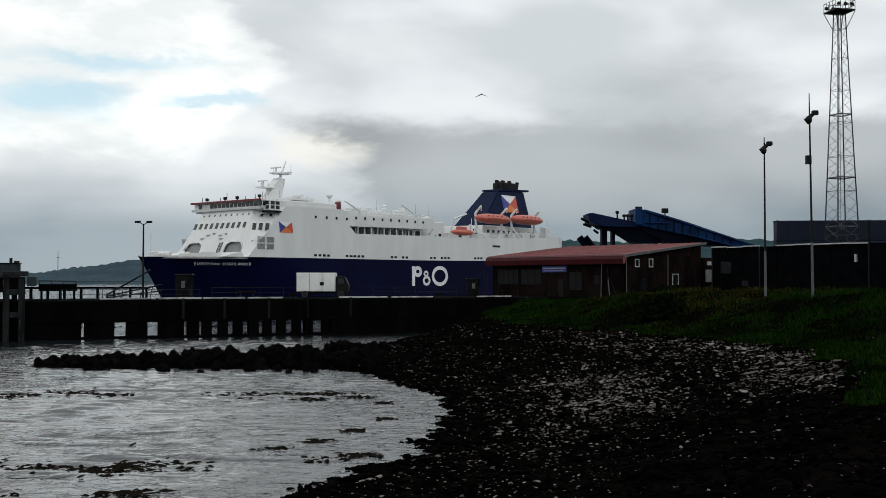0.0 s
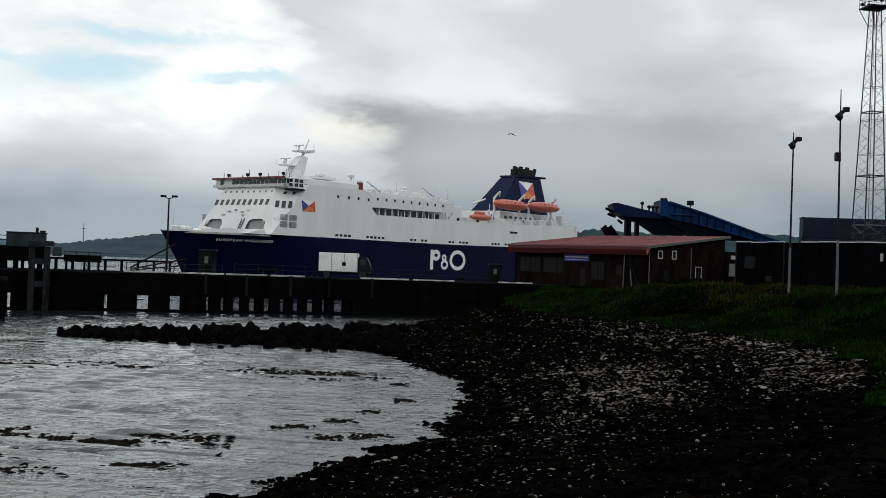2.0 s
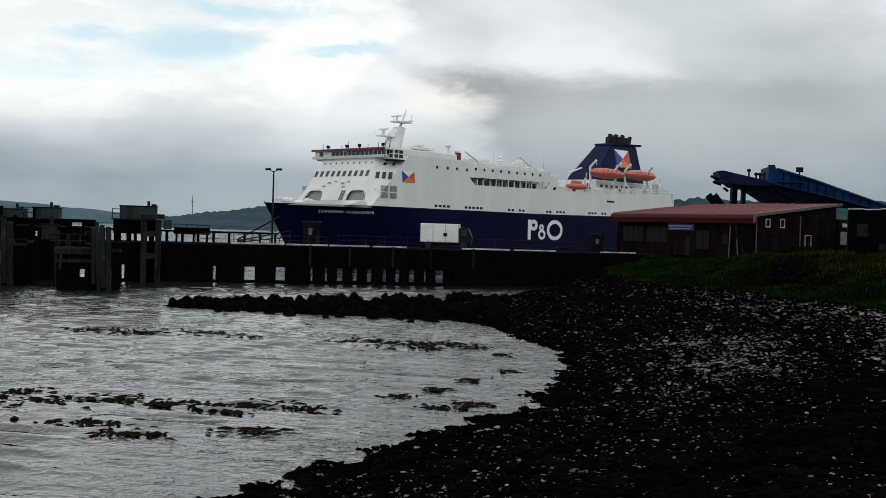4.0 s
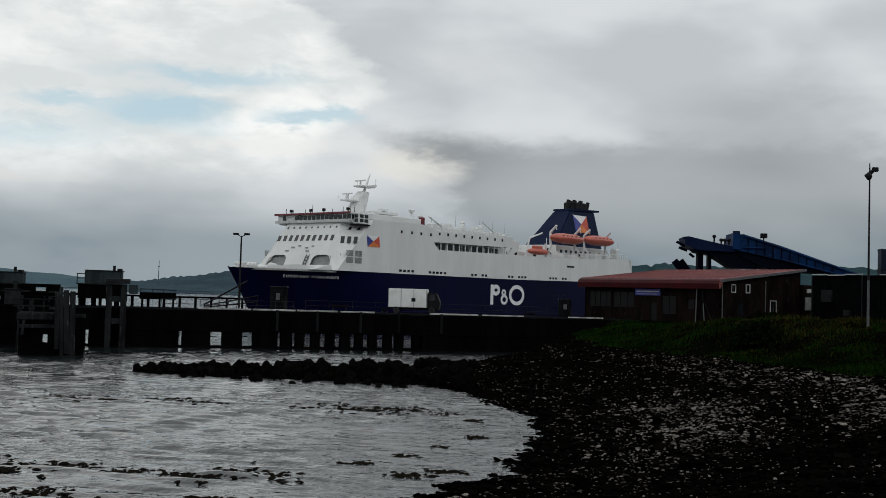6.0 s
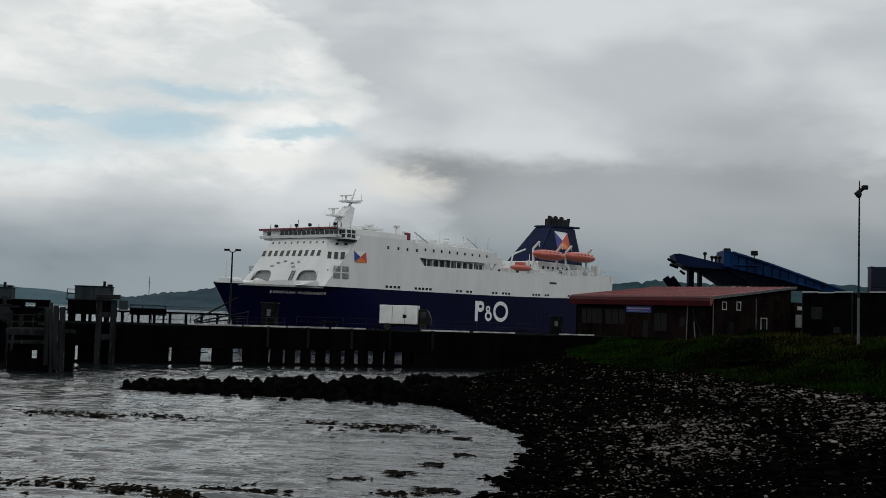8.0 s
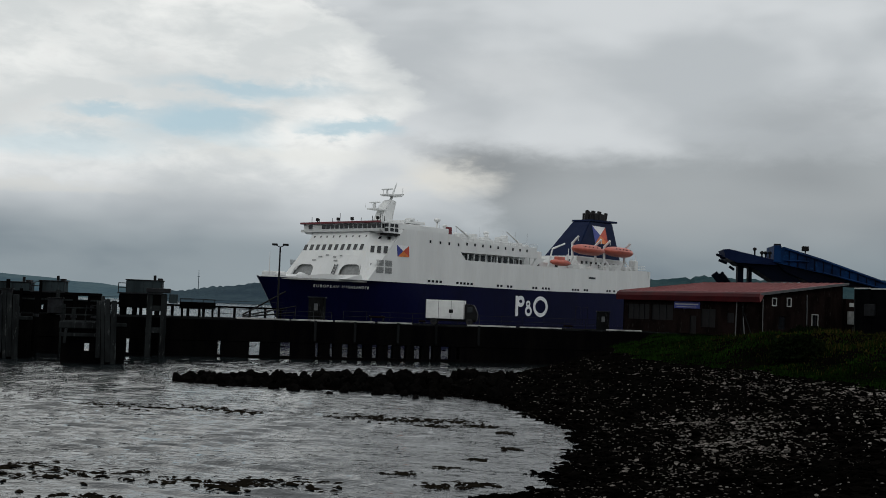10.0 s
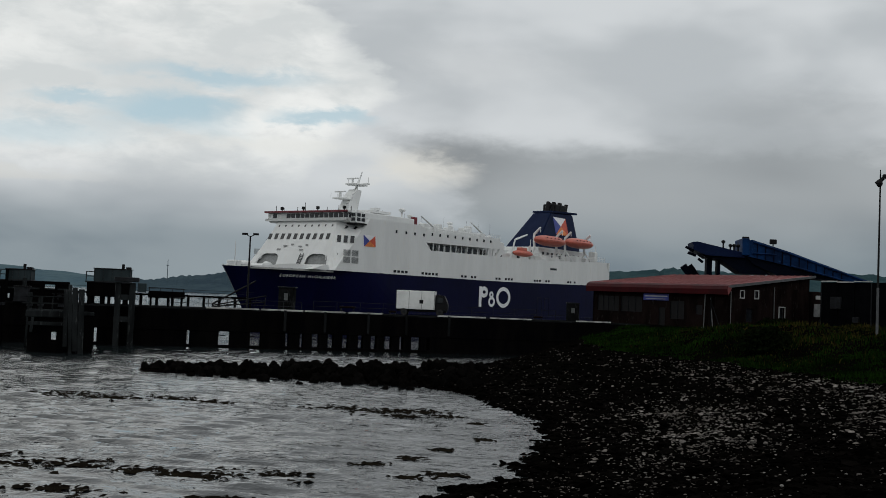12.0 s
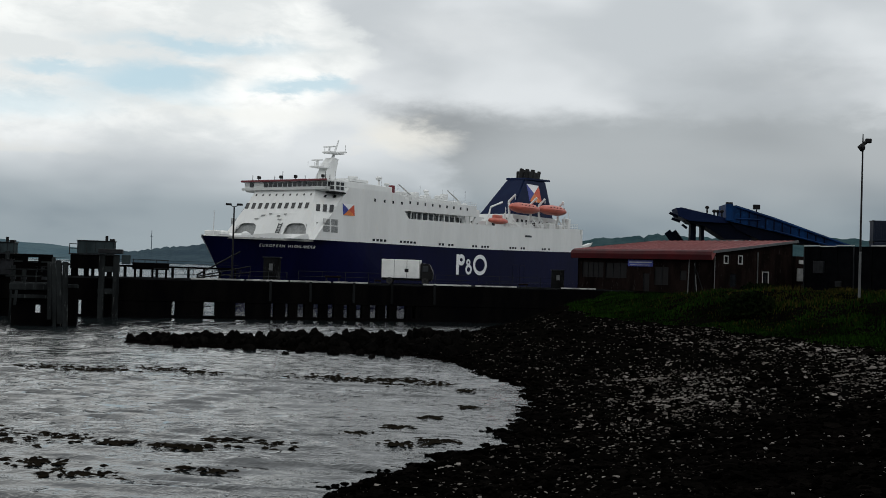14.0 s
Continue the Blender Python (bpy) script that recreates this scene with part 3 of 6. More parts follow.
# foredeck and bow bulwark
bm = bmesh.new()
prism(bm, [(46, -11), (52, -9.2), (58, -5.6), (62.4, -0.6), (62.4, 0.6), (58, 5.6), (52, 9.2), (46, 11)], 2, 10.7, 11.0)
part("foredeck", bm, DECK, ferry)
bm = bmesh.new()
for side in (1, -1):
    prev = None
    for i in range(21):
        x = 47 + 16.1 * (1 - (1 - i / 20) ** 1.6)
        y = breadth(min(x, 63.1), 11.05)
        h = 11.2 + 0.75 * math.exp(-((x - 53.0) / 4.0) ** 2)
        cur = [bm.verts.new(p) for p in ((x, side * y, 11.02), (x, side * y, h), (x - 0.15, side * max(y - 0.2, 0.01), h), (x - 0.15, side * max(y - 0.2, 0.01), 11.02))]
        if prev:
            for k in range(3):
                bm.faces.new((prev[k], cur[k], cur[k + 1], prev[k + 1]))
        prev = cur
bmesh.ops.recalc_face_normals(bm, faces=bm.faces)
part("bow_bulwark", bm, WHITE, ferry)
bm = bmesh.new()
for x, y in ((58, 0), (55, 2.5), (55, -2.5), (52, 0)):
    bm = bmesh.new()
    shell(bm, (x, y, 11.5), (0.9, 0.7, 0.7), 10, 6)
    part("windlass", bm, WHITE, ferry)
bm = bmesh.new()
rod(bm, (60.5, 0, 11), (60.5, 0, 15.6), 0.09, 0.05)
part("jackstaff", bm, WHITE, ferry)
bm = bmesh.new()
box(bm, 53, 56.5, -6.5, -3.5, 11.0, 12.3, 0.2)
part("hatch_house", bm, WHITE, ferry)


def bridge():
    """Wheelhouse with wings: outward-raked front, red edged roof."""
    bm = bmesh.new()
    prism(bm, [(38.0, 20.5), (41.4, 20.5), (42.3, 21.2), (42.0, 21.28), (42.0, 22.3), (38.0, 22.3)], 1, -10.6, 10.6)
    return bm


br = part("wheelhouse", bridge(), WHITE, ferry)
bm = bmesh.new()
prism(bm, [(37.7, 22.35), (42.5, 22.35), (42.6, 22.65), (37.7, 22.75)], 1, -10.8, 10.8)
part("roof", bm, WHITE, br)
bm = bmesh.new()
prism(bm, [(42.62, 22.35), (42.85, 22.4), (42.85, 22.72), (42.6, 22.75)], 1, -10.9, 10.9)
part("roof_edge", bm, RED, br, "dark red painted roof edge")
for i in range(17):
    if i in (0, 2, 3):
        continue
    bm = bmesh.new()
    y = -9.9 + i * 1.24
    box(bm, 41.95, 42.08, y - 0.5, y + 0.5, 21.38, 22.22, 0.03)
    part("window", bm, GLASS, br)
for i in range(3):
    bm = bmesh.new()
    x = 41.4 - i * 1.15
    box(bm, x - 0.48, x + 0.48, 10.55, 10.67, 21.35, 22.2, 0.03)
    part("window", bm, GLASS, br)
bm = bmesh.new()
box(bm, 38.2, 41.4, 9.6, 12.1, 20.1, 20.4, 0.1)
part("wing_platform", bm, BLACK, br)
bm = bmesh.new()
box(bm, 38.4, 41.3, 10.62, 11.9, 20.42, 22.5, 0.06)
wing = part("wing_cab", bm, WHITE, br)
for x in (39.2, 40.5):
    for z in (20.75, 21.6):
        bm = bmesh.new()
        box(bm, x - 0.5, x + 0.5, 11.88, 11.96, z, z + 0.65, 0.03)
        part("window", bm, GLASS, wing)
for z in (20.75, 21.6):
    bm = bmesh.new()
    box(bm, 41.28, 41.36, 10.8, 11.7, z, z + 0.65, 0.03)
    part("window", bm, GLASS, wing)
bm = bmesh.new()
prism(bm, [(42.3, 20.75), (42.55, 20.75), (42.65, 21.25), (42.4, 21.25)], 1, -10.8, 10.4)
part("wing_bulwark", bm, WHITE, br)
bm = bmesh.new()
for y, h in ((-11, 1.3), (-8.6, 0.9), (-2.2, 1.9), (-4.5, 1.0), (1.5, 1.1), (4.2, 0.9), (7.5, 1.2), (9.8, 1.6), (11.0, 1.0)):
    bm = bmesh.new()
    rod(bm, (40.5, y * 0.9, 22.7), (40.5, y * 0.9, 22.7 + h), 0.07, 0.05)
    part("whip_aerial", bm, BLACK, br)
for y in (-7.8, -2.0, 1.8, 8.6):
    bm = bmesh.new()
    box(bm, 40.7, 41.3, y - 0.25, y + 0.25, 23.1, 23.7, 0.1)
    rod(bm, (41.0, y, 22.7), (41.0, y, 23.2), 0.1)
    part("searchlight", bm, BLACK, br)
# side windows, louvres, portholes on the port and starboard wall
for s in (1, -1):
    for x in (43.3, 40.9):
        for z in (14.6, 13.25):
            bm = bmesh.new()
            for k in range(6):
                box(bm, x - 0.95, x + 0.95, s * 11.75 - 0.06, s * 11.75 + 0.06, z - 0.55 + k * 0.19, z - 0.55 + k * 0.19 + 0.13)
            part("louvre", bm, VENT, ferry)
    for x in (28.5, 25.3, 22.4, 19.3, 16.4, 13.6, 10.8, 8.0, 5.2, 2.4, -0.4, -3.2, -6.0):
        bm = bmesh.new()
        box(bm, x - 0.28, x + 0.28, s * 11.74 - 0.04, s * 11.74 + 0.04, 19.35 + (0.35 if x < 18 else 0), 19.95 + (0.35 if x < 18 else 0), 0.05)
        part("porthole", bm, GLASS, ferry)
    for x0, n in ((28.5, 2), (26.0, 2), (19.2, 2), (16.8, 3), (4.8, 2), (1.0, 2), (-9.0, 2), (-13.0, 3), (-26.0, 3), (-31.5, 2), (-42.5, 2), (-46.0, 1)):
        for k in range(n):
            bm = bmesh.new()
            x = x0 - k * 1.25
            z = 11.75 + float(sheer(x))
            box(bm, x - 0.42, x + 0.42, s * 11.74 - 0.04, s * 11.74 + 0.04, z - 0.24, z + 0.24, 0.05)
            part("porthole", bm, GLASS, ferry)
    bm = bmesh.new()
    box(bm, -36.5, -33.2, s * 11.74 - 0.05, s * 11.74 + 0.05, 14.9, 15.4, 0.05)
    part("freeing_port", bm, GLASS, ferry)


def fabric(parent, x0, x1, z0, z1, y, rake=0.0, lean=0.0):
    """Four-coloured house flag painted as flat triangles."""
    c = ((x0 + x1) / 2 + rake / 2, (z0 + z1) / 2)
    cor = [(x0, z0), (x1, z0), (x1 + rake, z1), (x0 + rake, z1)]
    for (i, j), mat, nm in (((2, 3), LETTER, "white_quarter"), ((3, 0), BLUESIGN, "blue_quarter"), ((0, 1), ORANGE, "orange_quarter"), ((1, 2), REDSIGN, "red_quarter")):
        bm = bmesh.new()
        prism(bm, [cor[i], cor[j], c], 1, y, y + 0.04)
        for v in bm.verts:
            v.co.y += lean * (v.co.z - z0)
        part(nm, bm, mat, parent)


# the flag hangs a little askew on the wall; blue towards the bow
fabric(ferry, 38.4, 34.9, 16.1, 18.3, 11.76, 0.3)
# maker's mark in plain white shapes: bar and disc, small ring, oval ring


def ring(bm, x, z, rx, rz, wx, y, n=24):
    a = [(x + rx * math.cos(math.tau * i / n), z + rz * math.sin(math.tau * i / n)) for i in range(n)]
    b = [(x + (rx - wx) * math.cos(math.tau * i / n), z + (rz - wx) * math.sin(math.tau * i / n)) for i in range(n)]
    for i in range(n):
        j = (i + 1) % n
        prism(bm, [a[i], a[j], b[j], b[i]], 1, y, y + 0.05)


bm = bmesh.new()
prism(bm, [(-2.1, 5.3), (-3.1, 5.3), (-3.1, 9.8), (-2.1, 9.8)], 1, 11.72, 11.78)
part("emblem_bar", bm, LETTER, ferry)
bm = bmesh.new()
ring(bm, -4.1, 8.6, 1.5, 1.25, 0.85, 11.72)
part("emblem_lobe", bm, LETTER, ferry)
bm = bmesh.new()
ring(bm, -7.3, 6.5, 1.35, 1.15, 0.6, 11.72, 16)
ring(bm, -7.1, 8.1, 0.85, 0.75, 0.5, 11.72, 16)
part("emblem_small_rings", bm, LETTER, ferry)
bm = bmesh.new()
ring(bm, -12.2, 7.6, 3.0, 2.35, 0.85, 11.72, 32)
part("emblem_oval_ring", bm, LETTER, ferry)


def lettering(words, size, m, mat, parent, name="lettering", extrude=0.02, width=None):
    cu = bpy.data.curves.new(name, "FONT")
    cu.body, cu.size, cu.extrude, cu.align_x, cu.align_y = words, size, extrude, "CENTER", "CENTER"
    cu.materials.append(mat)
    tmp = new(name, cu)
    me = bpy.data.meshes.new_from_object(tmp.evaluated_get(bpy.context.evaluated_depsgraph_get()))
    bpy.data.objects.remove(tmp)
    ob = new(name, me)
    ob.parent = parent
    if width:
        k = width / max(ob.dimensions.x, 0.01)
        me.transform(Matrix.Diagonal((k, 1, 1, 1)))
    ob.matrix_basis = m
    return ob


# ship's name on the bow flare, bent letter by letter along the plating
def bow_name(words, x_start, x_end, z, size):
    n = len(words)
    for i, ch in enumerate(words):
        if ch == " ":
            continue
        x = x_start + (x_end - x_start) * i / (n - 1)
        y = breadth(x, z)
        dy = (breadth(x + 0.3, z) - breadth(x - 0.3, z)) / 0.6
        flare = (breadth(x, z + 0.3) - breadth(x, z - 0.3)) / 0.6
        along = Vector((-1, -dy, 0)).normalized()
        up = Vector((0, flare, 1)).normalized()
        out = along.cross(up).normalized()
        up = out.cross(along)
        m = Matrix((along, up, out)).transposed().to_4x4()
        m.translation = Vector((x, y, z)) + out * 0.16
        lettering(ch, size, m, LETTER, ferry, "letter", width=None)


bow_name("EUROPEAN HIGHLANDER", 55.0, 44.9, 9.75, 0.78)
# rubbing strake and hull doors
for s in (1, -1):
    bm = bmesh.new()
    box(bm, -64, 30, s * 11.7 - 0.12, s * 11.7 + 0.12, 3.2, 3.5, 0.05)
    part("rubbing_strake", bm, HULL, ferry)
bm = bmesh.new()
for x0 in (-27.5, -31.0):
    for a, b in ((0, 0.1), (2.2, 2.3)):
        box(bm, x0 - b, x0 - a, 11.7, 11.76, 3.4, 8.0)
    box(bm, x0 - 2.3, x0, 11.7, 11.76, 7.9, 8.0)
part("pilot_door_frame", bm, GREY_STEEL, ferry)


def upper_works():
    bm = bmesh.new()
    box(bm, 21, 37.5, -10.4, 10.4, 21.5, 22.8, 0.15)
    box(bm, 24, 30, -4, 6.5, 23.4, 24.0, 0.1)
    box(bm, -8, 19.5, -7, 7.5, 20.45, 21.9, 0.15)
    box(bm, -20, -9.5, -6.5, 6.5, 16.3, 20.7, 0.15)
    box(bm, -36, -20, -6.0, 6.0, 16.3, 18.4, 0.15)
    box(bm, -60, -36, -6.5, 6.5, 16.3, 20.8, 0.15)
    return bm


part("deckhouse", upper_works(), WHITE, ferry)
for x, y, z, h in ((8.5, 5, 21.9, 1.2), (5, -2, 21.9, 0.9), (-1, 4, 21.9, 1.6), (-3.5, 6, 21.9, 0.8), (13, 6, 21.9, 0.7), (-12, 3, 21.0, 1.3), (-15.5, 5, 21.0, 1.0), (-17.5, 2, 21.0, 1.7), (17, 3, 21.9, 0.9)):
    bm = bmesh.new()
    rod(bm, (x, y, z), (x, y, z + h * 0.7), 0.35, n=10)
    shell(bm, (x, y, z + h * 0.75), (0.6, 0.6, 0.4), 10, 6)
    part("vent_cowl", bm, WHITE, ferry)
for x, y, z, r in ((15.8, 3, 24.9, 0.75), (12.9, 3, 23.9, 0.65), (-2.8, 2.5, 23.6, 0.7)):
    bm = bmesh.new()
    rod(bm, (x, y, 21.4), (x, y, z), 0.2, n=8)
    rod(bm, (x, y, z - 0.1), (x, y, z + 0.5 * r), r * 0.6, r, 14)
    shell(bm, (x, y, z + 0.5 * r), (r, r, r * 0.55), 14, 10)
    part("radome", bm, WHITE, ferry, "white satellite dome", True)
bm = bmesh.new()
box(bm, 18.4, 19.4, 8.2, 9.2, 21.4, 23.4, 0.1)
part("locker", bm, RED, ferry, "red painted deck locker")
for x, z in ((13.0, 20.5), (-5.5, 20.7)):
    bm = bmesh.new()
    rod(bm, (x, 9.5, z), (x, 9.5, z + 1.3), 0.3)
    rod(bm, (x, 9.5, z + 1.3), (x + 5.0, 9.8, z + 3.2), 0.22, 0.12)
    part("deck_crane", bm, WHITE, ferry)
bm = bmesh.new()
for i in range(34):
    x = 18 - i * 0.85
    rod(bm, (x, 11.4, 20.4), (x, 11.4, 21.5), 0.035, n=5)
for z in (20.8, 21.15, 21.5):
    rod(bm, (18, 11.4, z), (-10.8, 11.4, z + 0.2), 0.035, n=5)
part("upper_railing", bm, WHITE, ferry)
bm = bmesh.new()
for i in range(38):
    x = -26 - i
    rod(bm, (x, 11.3, 16.9 + 0.035 * -(x + 24)), (x, 11.3, 18.2 + 0.035 * -(x + 24)), 0.04, n=5)
for dz in (0.45, 0.9, 1.3):
    rod(bm, (-26, 11.3, 17.0 + dz), (-63, 11.3, 18.2 + dz), 0.04, n=5)
part("boat_deck_railing", bm, WHITE, ferry)


def mast():
    bm = bmesh.new()
    prism(bm, [(28.6, 22.5), (32.6, 22.5), (29.9, 27.2), (28.6, 28.4), (27.2, 28.2)], 1, -1.1, 1.1)
    rod(bm, (28.2, 0, 27.5), (26.0, 0, 32.3), 0.36, 0.1, 8)
    box(bm, 30.0, 33.6, -1.2, 1.2, 26.0, 26.3, 0.08)
    box(bm, 25.4, 29.8, -1.2, 1.2, 29.3, 29.6, 0.08)
    box(bm, 26.85, 27.3, -2.9, 2.9, 29.45, 29.75, 0.05)
    rod(bm, (32.6, 0, 26.3), (32.6, 0, 27.4), 0.3)
    box(bm, 32.4, 32.8, -1.4, 1.4, 27.4, 27.65, 0.06)
    rod(bm, (28.9, 0, 29.6), (28.9, 0, 30.5), 0.2)
    box(bm, 28.7, 29.1, -1.5, 1.5, 30.5, 30.75, 0.06)
    rod(bm, (27.1, 2.7, 29.7), (27.1, 2.7, 31.0), 0.06)
    rod(bm, (27.1, -2.7, 29.7), (27.1, -2.7, 31.0), 0.06)
    for y in (-1.2, 1.2):
        for x in (30.2, 32, 34):
            rod(bm, (x, y, 26.3), (x, y, 27.2), 0.04, n=5)
    return bm


part("mast", mast(), WHITE, ferry, "white raked radar mast with scanners")


def funnel():
    bm = bmesh.new()
    v = {}
    for s in (1, -1):
        prof = [(-35.2, 18.1), (-48.3, 30.6), (-60.0, 31.0), (-61.5, 18.3)]
        v[s] = [bm.verts.new((x, s * (2.7 if z > 25 else 5.3), z)) for x, z in prof]
        bm.faces.new(v[s])
    for i in range(4):
        j = (i + 1) % 4
        bm.faces.new((v[1][i], v[1][j], v[-1][j], v[-1][i]))
    bmesh.ops.recalc_face_normals(bm, faces=bm.faces)
    bmesh.ops.bevel(bm, geom=list(bm.edges), offset=0.25, segments=2, affect="EDGES")
    return bm


fun = part("funnel", funnel(), FUNNEL, ferry, "navy funnel with a raked front")
bm = bmesh.new()
prism(bm, [(-48.2, 30.6), (-62.3, 31.1), (-62.2, 31.6), (-48.5, 31.1)], 1, -2.9, 2.9)
part("cap", bm, FUNNEL, fun)
for x, y, r in ((-49.6, 0.6, 0.55), (-51.6, 1.2, 0.6), (-54.0, 1.6, 0.6), (-53.5, -1.2, 0.7), (-58.6, 1.0, 0.5)):
    bm = bmesh.new()
    rod(bm, (x, y, 31), (x - 0.8, y, 33.6), r, r, 14)
    part("exhaust_pipe", bm, BLACK, fun)
bm = bmesh.new()
box(bm, -57.6, -51.6, -1.8, 2.0, 31.1, 33.2, 0.3)
part("exhaust_casing", bm, BLACK, fun)
fabric(fun, -49.2, -56.0, 24.9, 29.5, 3.92, 0.4, -0.203)
bm = bmesh.new()
shell(bm, (-53.2, 3.62, 26.2), (1.5, 0.06, 1.3), 16, 8, pose(0, 0, 0, 11.5))
part("sun_disc", bm, ORANGE, fun, "orange painted sun")


def lifeboat(x0, x1, y, z, name="lifeboat"):
    """Enclosed lifeboat: keeled lower shell, canopy, gunwale fender."""
    cx, L = (x0 + x1) / 2, abs(x1 - x0)
    bm = bmesh.new()
    vs = shell(bm, (cx, y, z), (L / 2, 1.75, 1.4), 24, 14)
    for w in vs:
        u = (w.co.x - cx) / (L / 2)
        if w.co.z > z + 0.2:
            w.co.z = z + 0.2 + (w.co.z - z - 0.2) * 0.85
            w.co.y = y + (w.co.y - y) * 0.86
        w.co.x = cx + (L / 2) * math.copysign(abs(u) ** 0.72, u)
    body = part(name, bm, BOAT, ferry, "orange enclosed lifeboat in its davits", True)
    bm = bmesh.new()
    n = 20
    for i in range(n):
        a, b = math.tau * i / n, math.tau * (i + 1) / n
        rod(bm, (cx + L / 2 * math.cos(a), y + 1.78 * math.sin(a), z), (cx + L / 2 * math.cos(b), y + 1.78 * math.sin(b), z), 0.12, n=6)
    part("gunwale", bm, BOAT, body)
    for k in range(5):
        bm = bmesh.new()
        x = cx - L * 0.26 + k * L * 0.13
        box(bm, x - 0.2, x + 0.2, y + 1.38, y + 1.56, z + 0.42, z + 0.66, 0.04)
        part("hatch_window", bm, GLASS, body)


lifeboat(-29.0, -43.6, 9.6, 22.3)
lifeboat(-44.4, -58.6, 9.6, 22.7)
for x in (-30.5, -41.5, -46.0, -56.5):
    bm = bmesh.new()
    p = [(x, 7.0, 16.5), (x, 8.6, 20.0), (x, 8.4, 23.5), (x, 10.2, 25.2)]
    for a, b in zip(p, p[1:]):
        rod(bm, a, b, 0.32, 0.28, 8)
    rod(bm, (x, 10.2, 25.2), (x, 10.2, 24.0), 0.08, n=6)
    rod(bm, (x - 1.4, 10.8, 17.0), (x, 8.6, 20.6), 0.2, n=6)
    part("davit", bm, WHITE, ferry)
bm = bmesh.new()
shell(bm, (-24.0, 9.3, 18.4), (4.4, 1.2, 0.8), 16, 8)
box(bm, -25.2, -22.0, 8.7, 9.9, 18.8, 19.8, 0.2)
part("rescue_boat", bm, BOAT, ferry, "small orange rescue boat", True)
bm = bmesh.new()
for a, b in (((-19.5, 8.5, 16.4), (-20.5, 9.2, 21.5)), ((-20.5, 9.2, 21.5), (-25.5, 9.4, 23.0)), ((-28.5, 8.5, 16.4), (-27.5, 9, 20.5))):
    rod(bm, a, b, 0.25, 0.2, 8)
part("boat_crane", bm, WHITE, ferry)
for x0, x1, y0, y1, z0, z1, nm in ((-62.5, -60.8, 7.5, 9.5, 18.2, 21.0, "winch_house"), (-34, -31, 8.4, 10.4, 16.3, 18.4, "raft_canister"), (-40, -37.5, 8.4, 10.4, 16.3, 18.2, "raft_canister"),
                                  (-52, -48.5, 8.4, 10.4, 16.8, 19.2, "winch_house"), (-56.5, -54.5, 8.6, 10.2, 16.8, 19.0, "raft_canister"), (-45.5, -44.0, 9.0, 10.4, 16.8, 18.8, "raft_canister")):
    bm = bmesh.new()
    box(bm, x0, x1, y0, y1, z0, z1, 0.25)
    part(nm, bm, WHITE, ferry)
for x, z0, z1 in ((-62.0, 21, 22.6), (-28.0, 16.5, 22.0), (-59.5, 18, 21.4)):
    bm = bmesh.new()
    rod(bm, (x, 9.0, z0), (x, 9.0, z1), 0.12, 0.08)
    part("stub_mast", bm, WHITE, ferry)
# added dark panes; the first four stand in for the promenade opening running aft
for i in range(13):
    bm = bmesh.new()
    x = -38.4 - (i - 4) * 2.3 if i > 3 else -12.6 - i * 2.0
    z = 18.9 if i > 3 else 17.2
    box(bm, x - 0.5, x + 0.5, 6.45, 6.56, z, z + 0.75, 0.04)
    part("added_dark_pane", bm, GLASS, ferry)
# doors, cabinets and dark vents along the boat deck and upper deck
for x, z, w, h in ((-27.0, 16.6, 0.9, 1.9), (-33.0, 18.7, 1.1, 1.0), (-36.2, 16.6, 0.9, 1.9), (-43.0, 17.0, 1.0, 1.8), (-47.0, 18.2, 1.4, 0.9), (-53.5, 17.2, 1.0, 1.8), (-58.0, 18.0, 1.2, 1.1)):
    bm = bmesh.new()
    box(bm, x - w / 2, x + w / 2, 6.4, 6.56 if x < -36 else 6.1, z, z + h, 0.04)
    part("deck_door", bm, GLASS, ferry)
for x, y, z, w, h in ((33.0, 7, 22.9, 1.6, 0.6), (28.5, 6, 23.95, 0.9, 0.5), (26.0, 4, 23.95, 1.4, 0.8), (12.0, 6.6, 21.9, 2.6, 0.7), (7.0, 6.2, 21.9, 1.2, 1.0), (2.6, 6.0, 21.9, 2.2, 0.6), (-4.5, 5.5, 21.9, 3.0, 1.1), (-6.5, 5.0, 21.9, 1.0, 1.7), (-11.0, 5.5, 21.0, 1.6, 1.2), (-14.0, 4.5, 21.0, 2.4, 0.8)):
    bm = bmesh.new()
    box(bm, x - w / 2, x + w / 2, y - 0.8, y + 0.8, z, z + h, 0.12)
    part("deck_locker", bm, WHITE, ferry)
for x, h in ((34, 2.6), (31, 3.2), (23, 2.0), (15.5, 2.2), (9.5, 1.6), (1.0, 2.8), (-8.0, 2.4), (-13.0, 2.6), (-18.0, 3.0)):
    bm = bmesh.new()
    rod(bm, (x, 3.5, 21.0), (x, 3.5, 23.4 + h * 0.6), 0.035, 0.02, 6)
    part("aerial", bm, GALV, ferry)


# ---- the pier: runs across the bay, its own x along the front edge ----
PIER = pose(-39.6, 117.2, 0, 0, 0, 23.7)
pier = thing("pier", "long dark timber and concrete pier on broad piles", "pier", PIER, kind="structure")
GAPS = ((-33.0, -32.4), (-15.0, -12.8), (-9.9, -9.6), (0.0, 0.4), (3.5, 4.85), (7.1, 8.35), (11.15, 11.6), (12.85, 13.3), (14.3, 15.15), (16.15, 16.9), (17.9, 18.65), (19.8, 20.45), (21.35, 22.1),
        (23.05, 23.95), (24.9, 25.4), (26.35, 27.6), (28.25, 28.75))


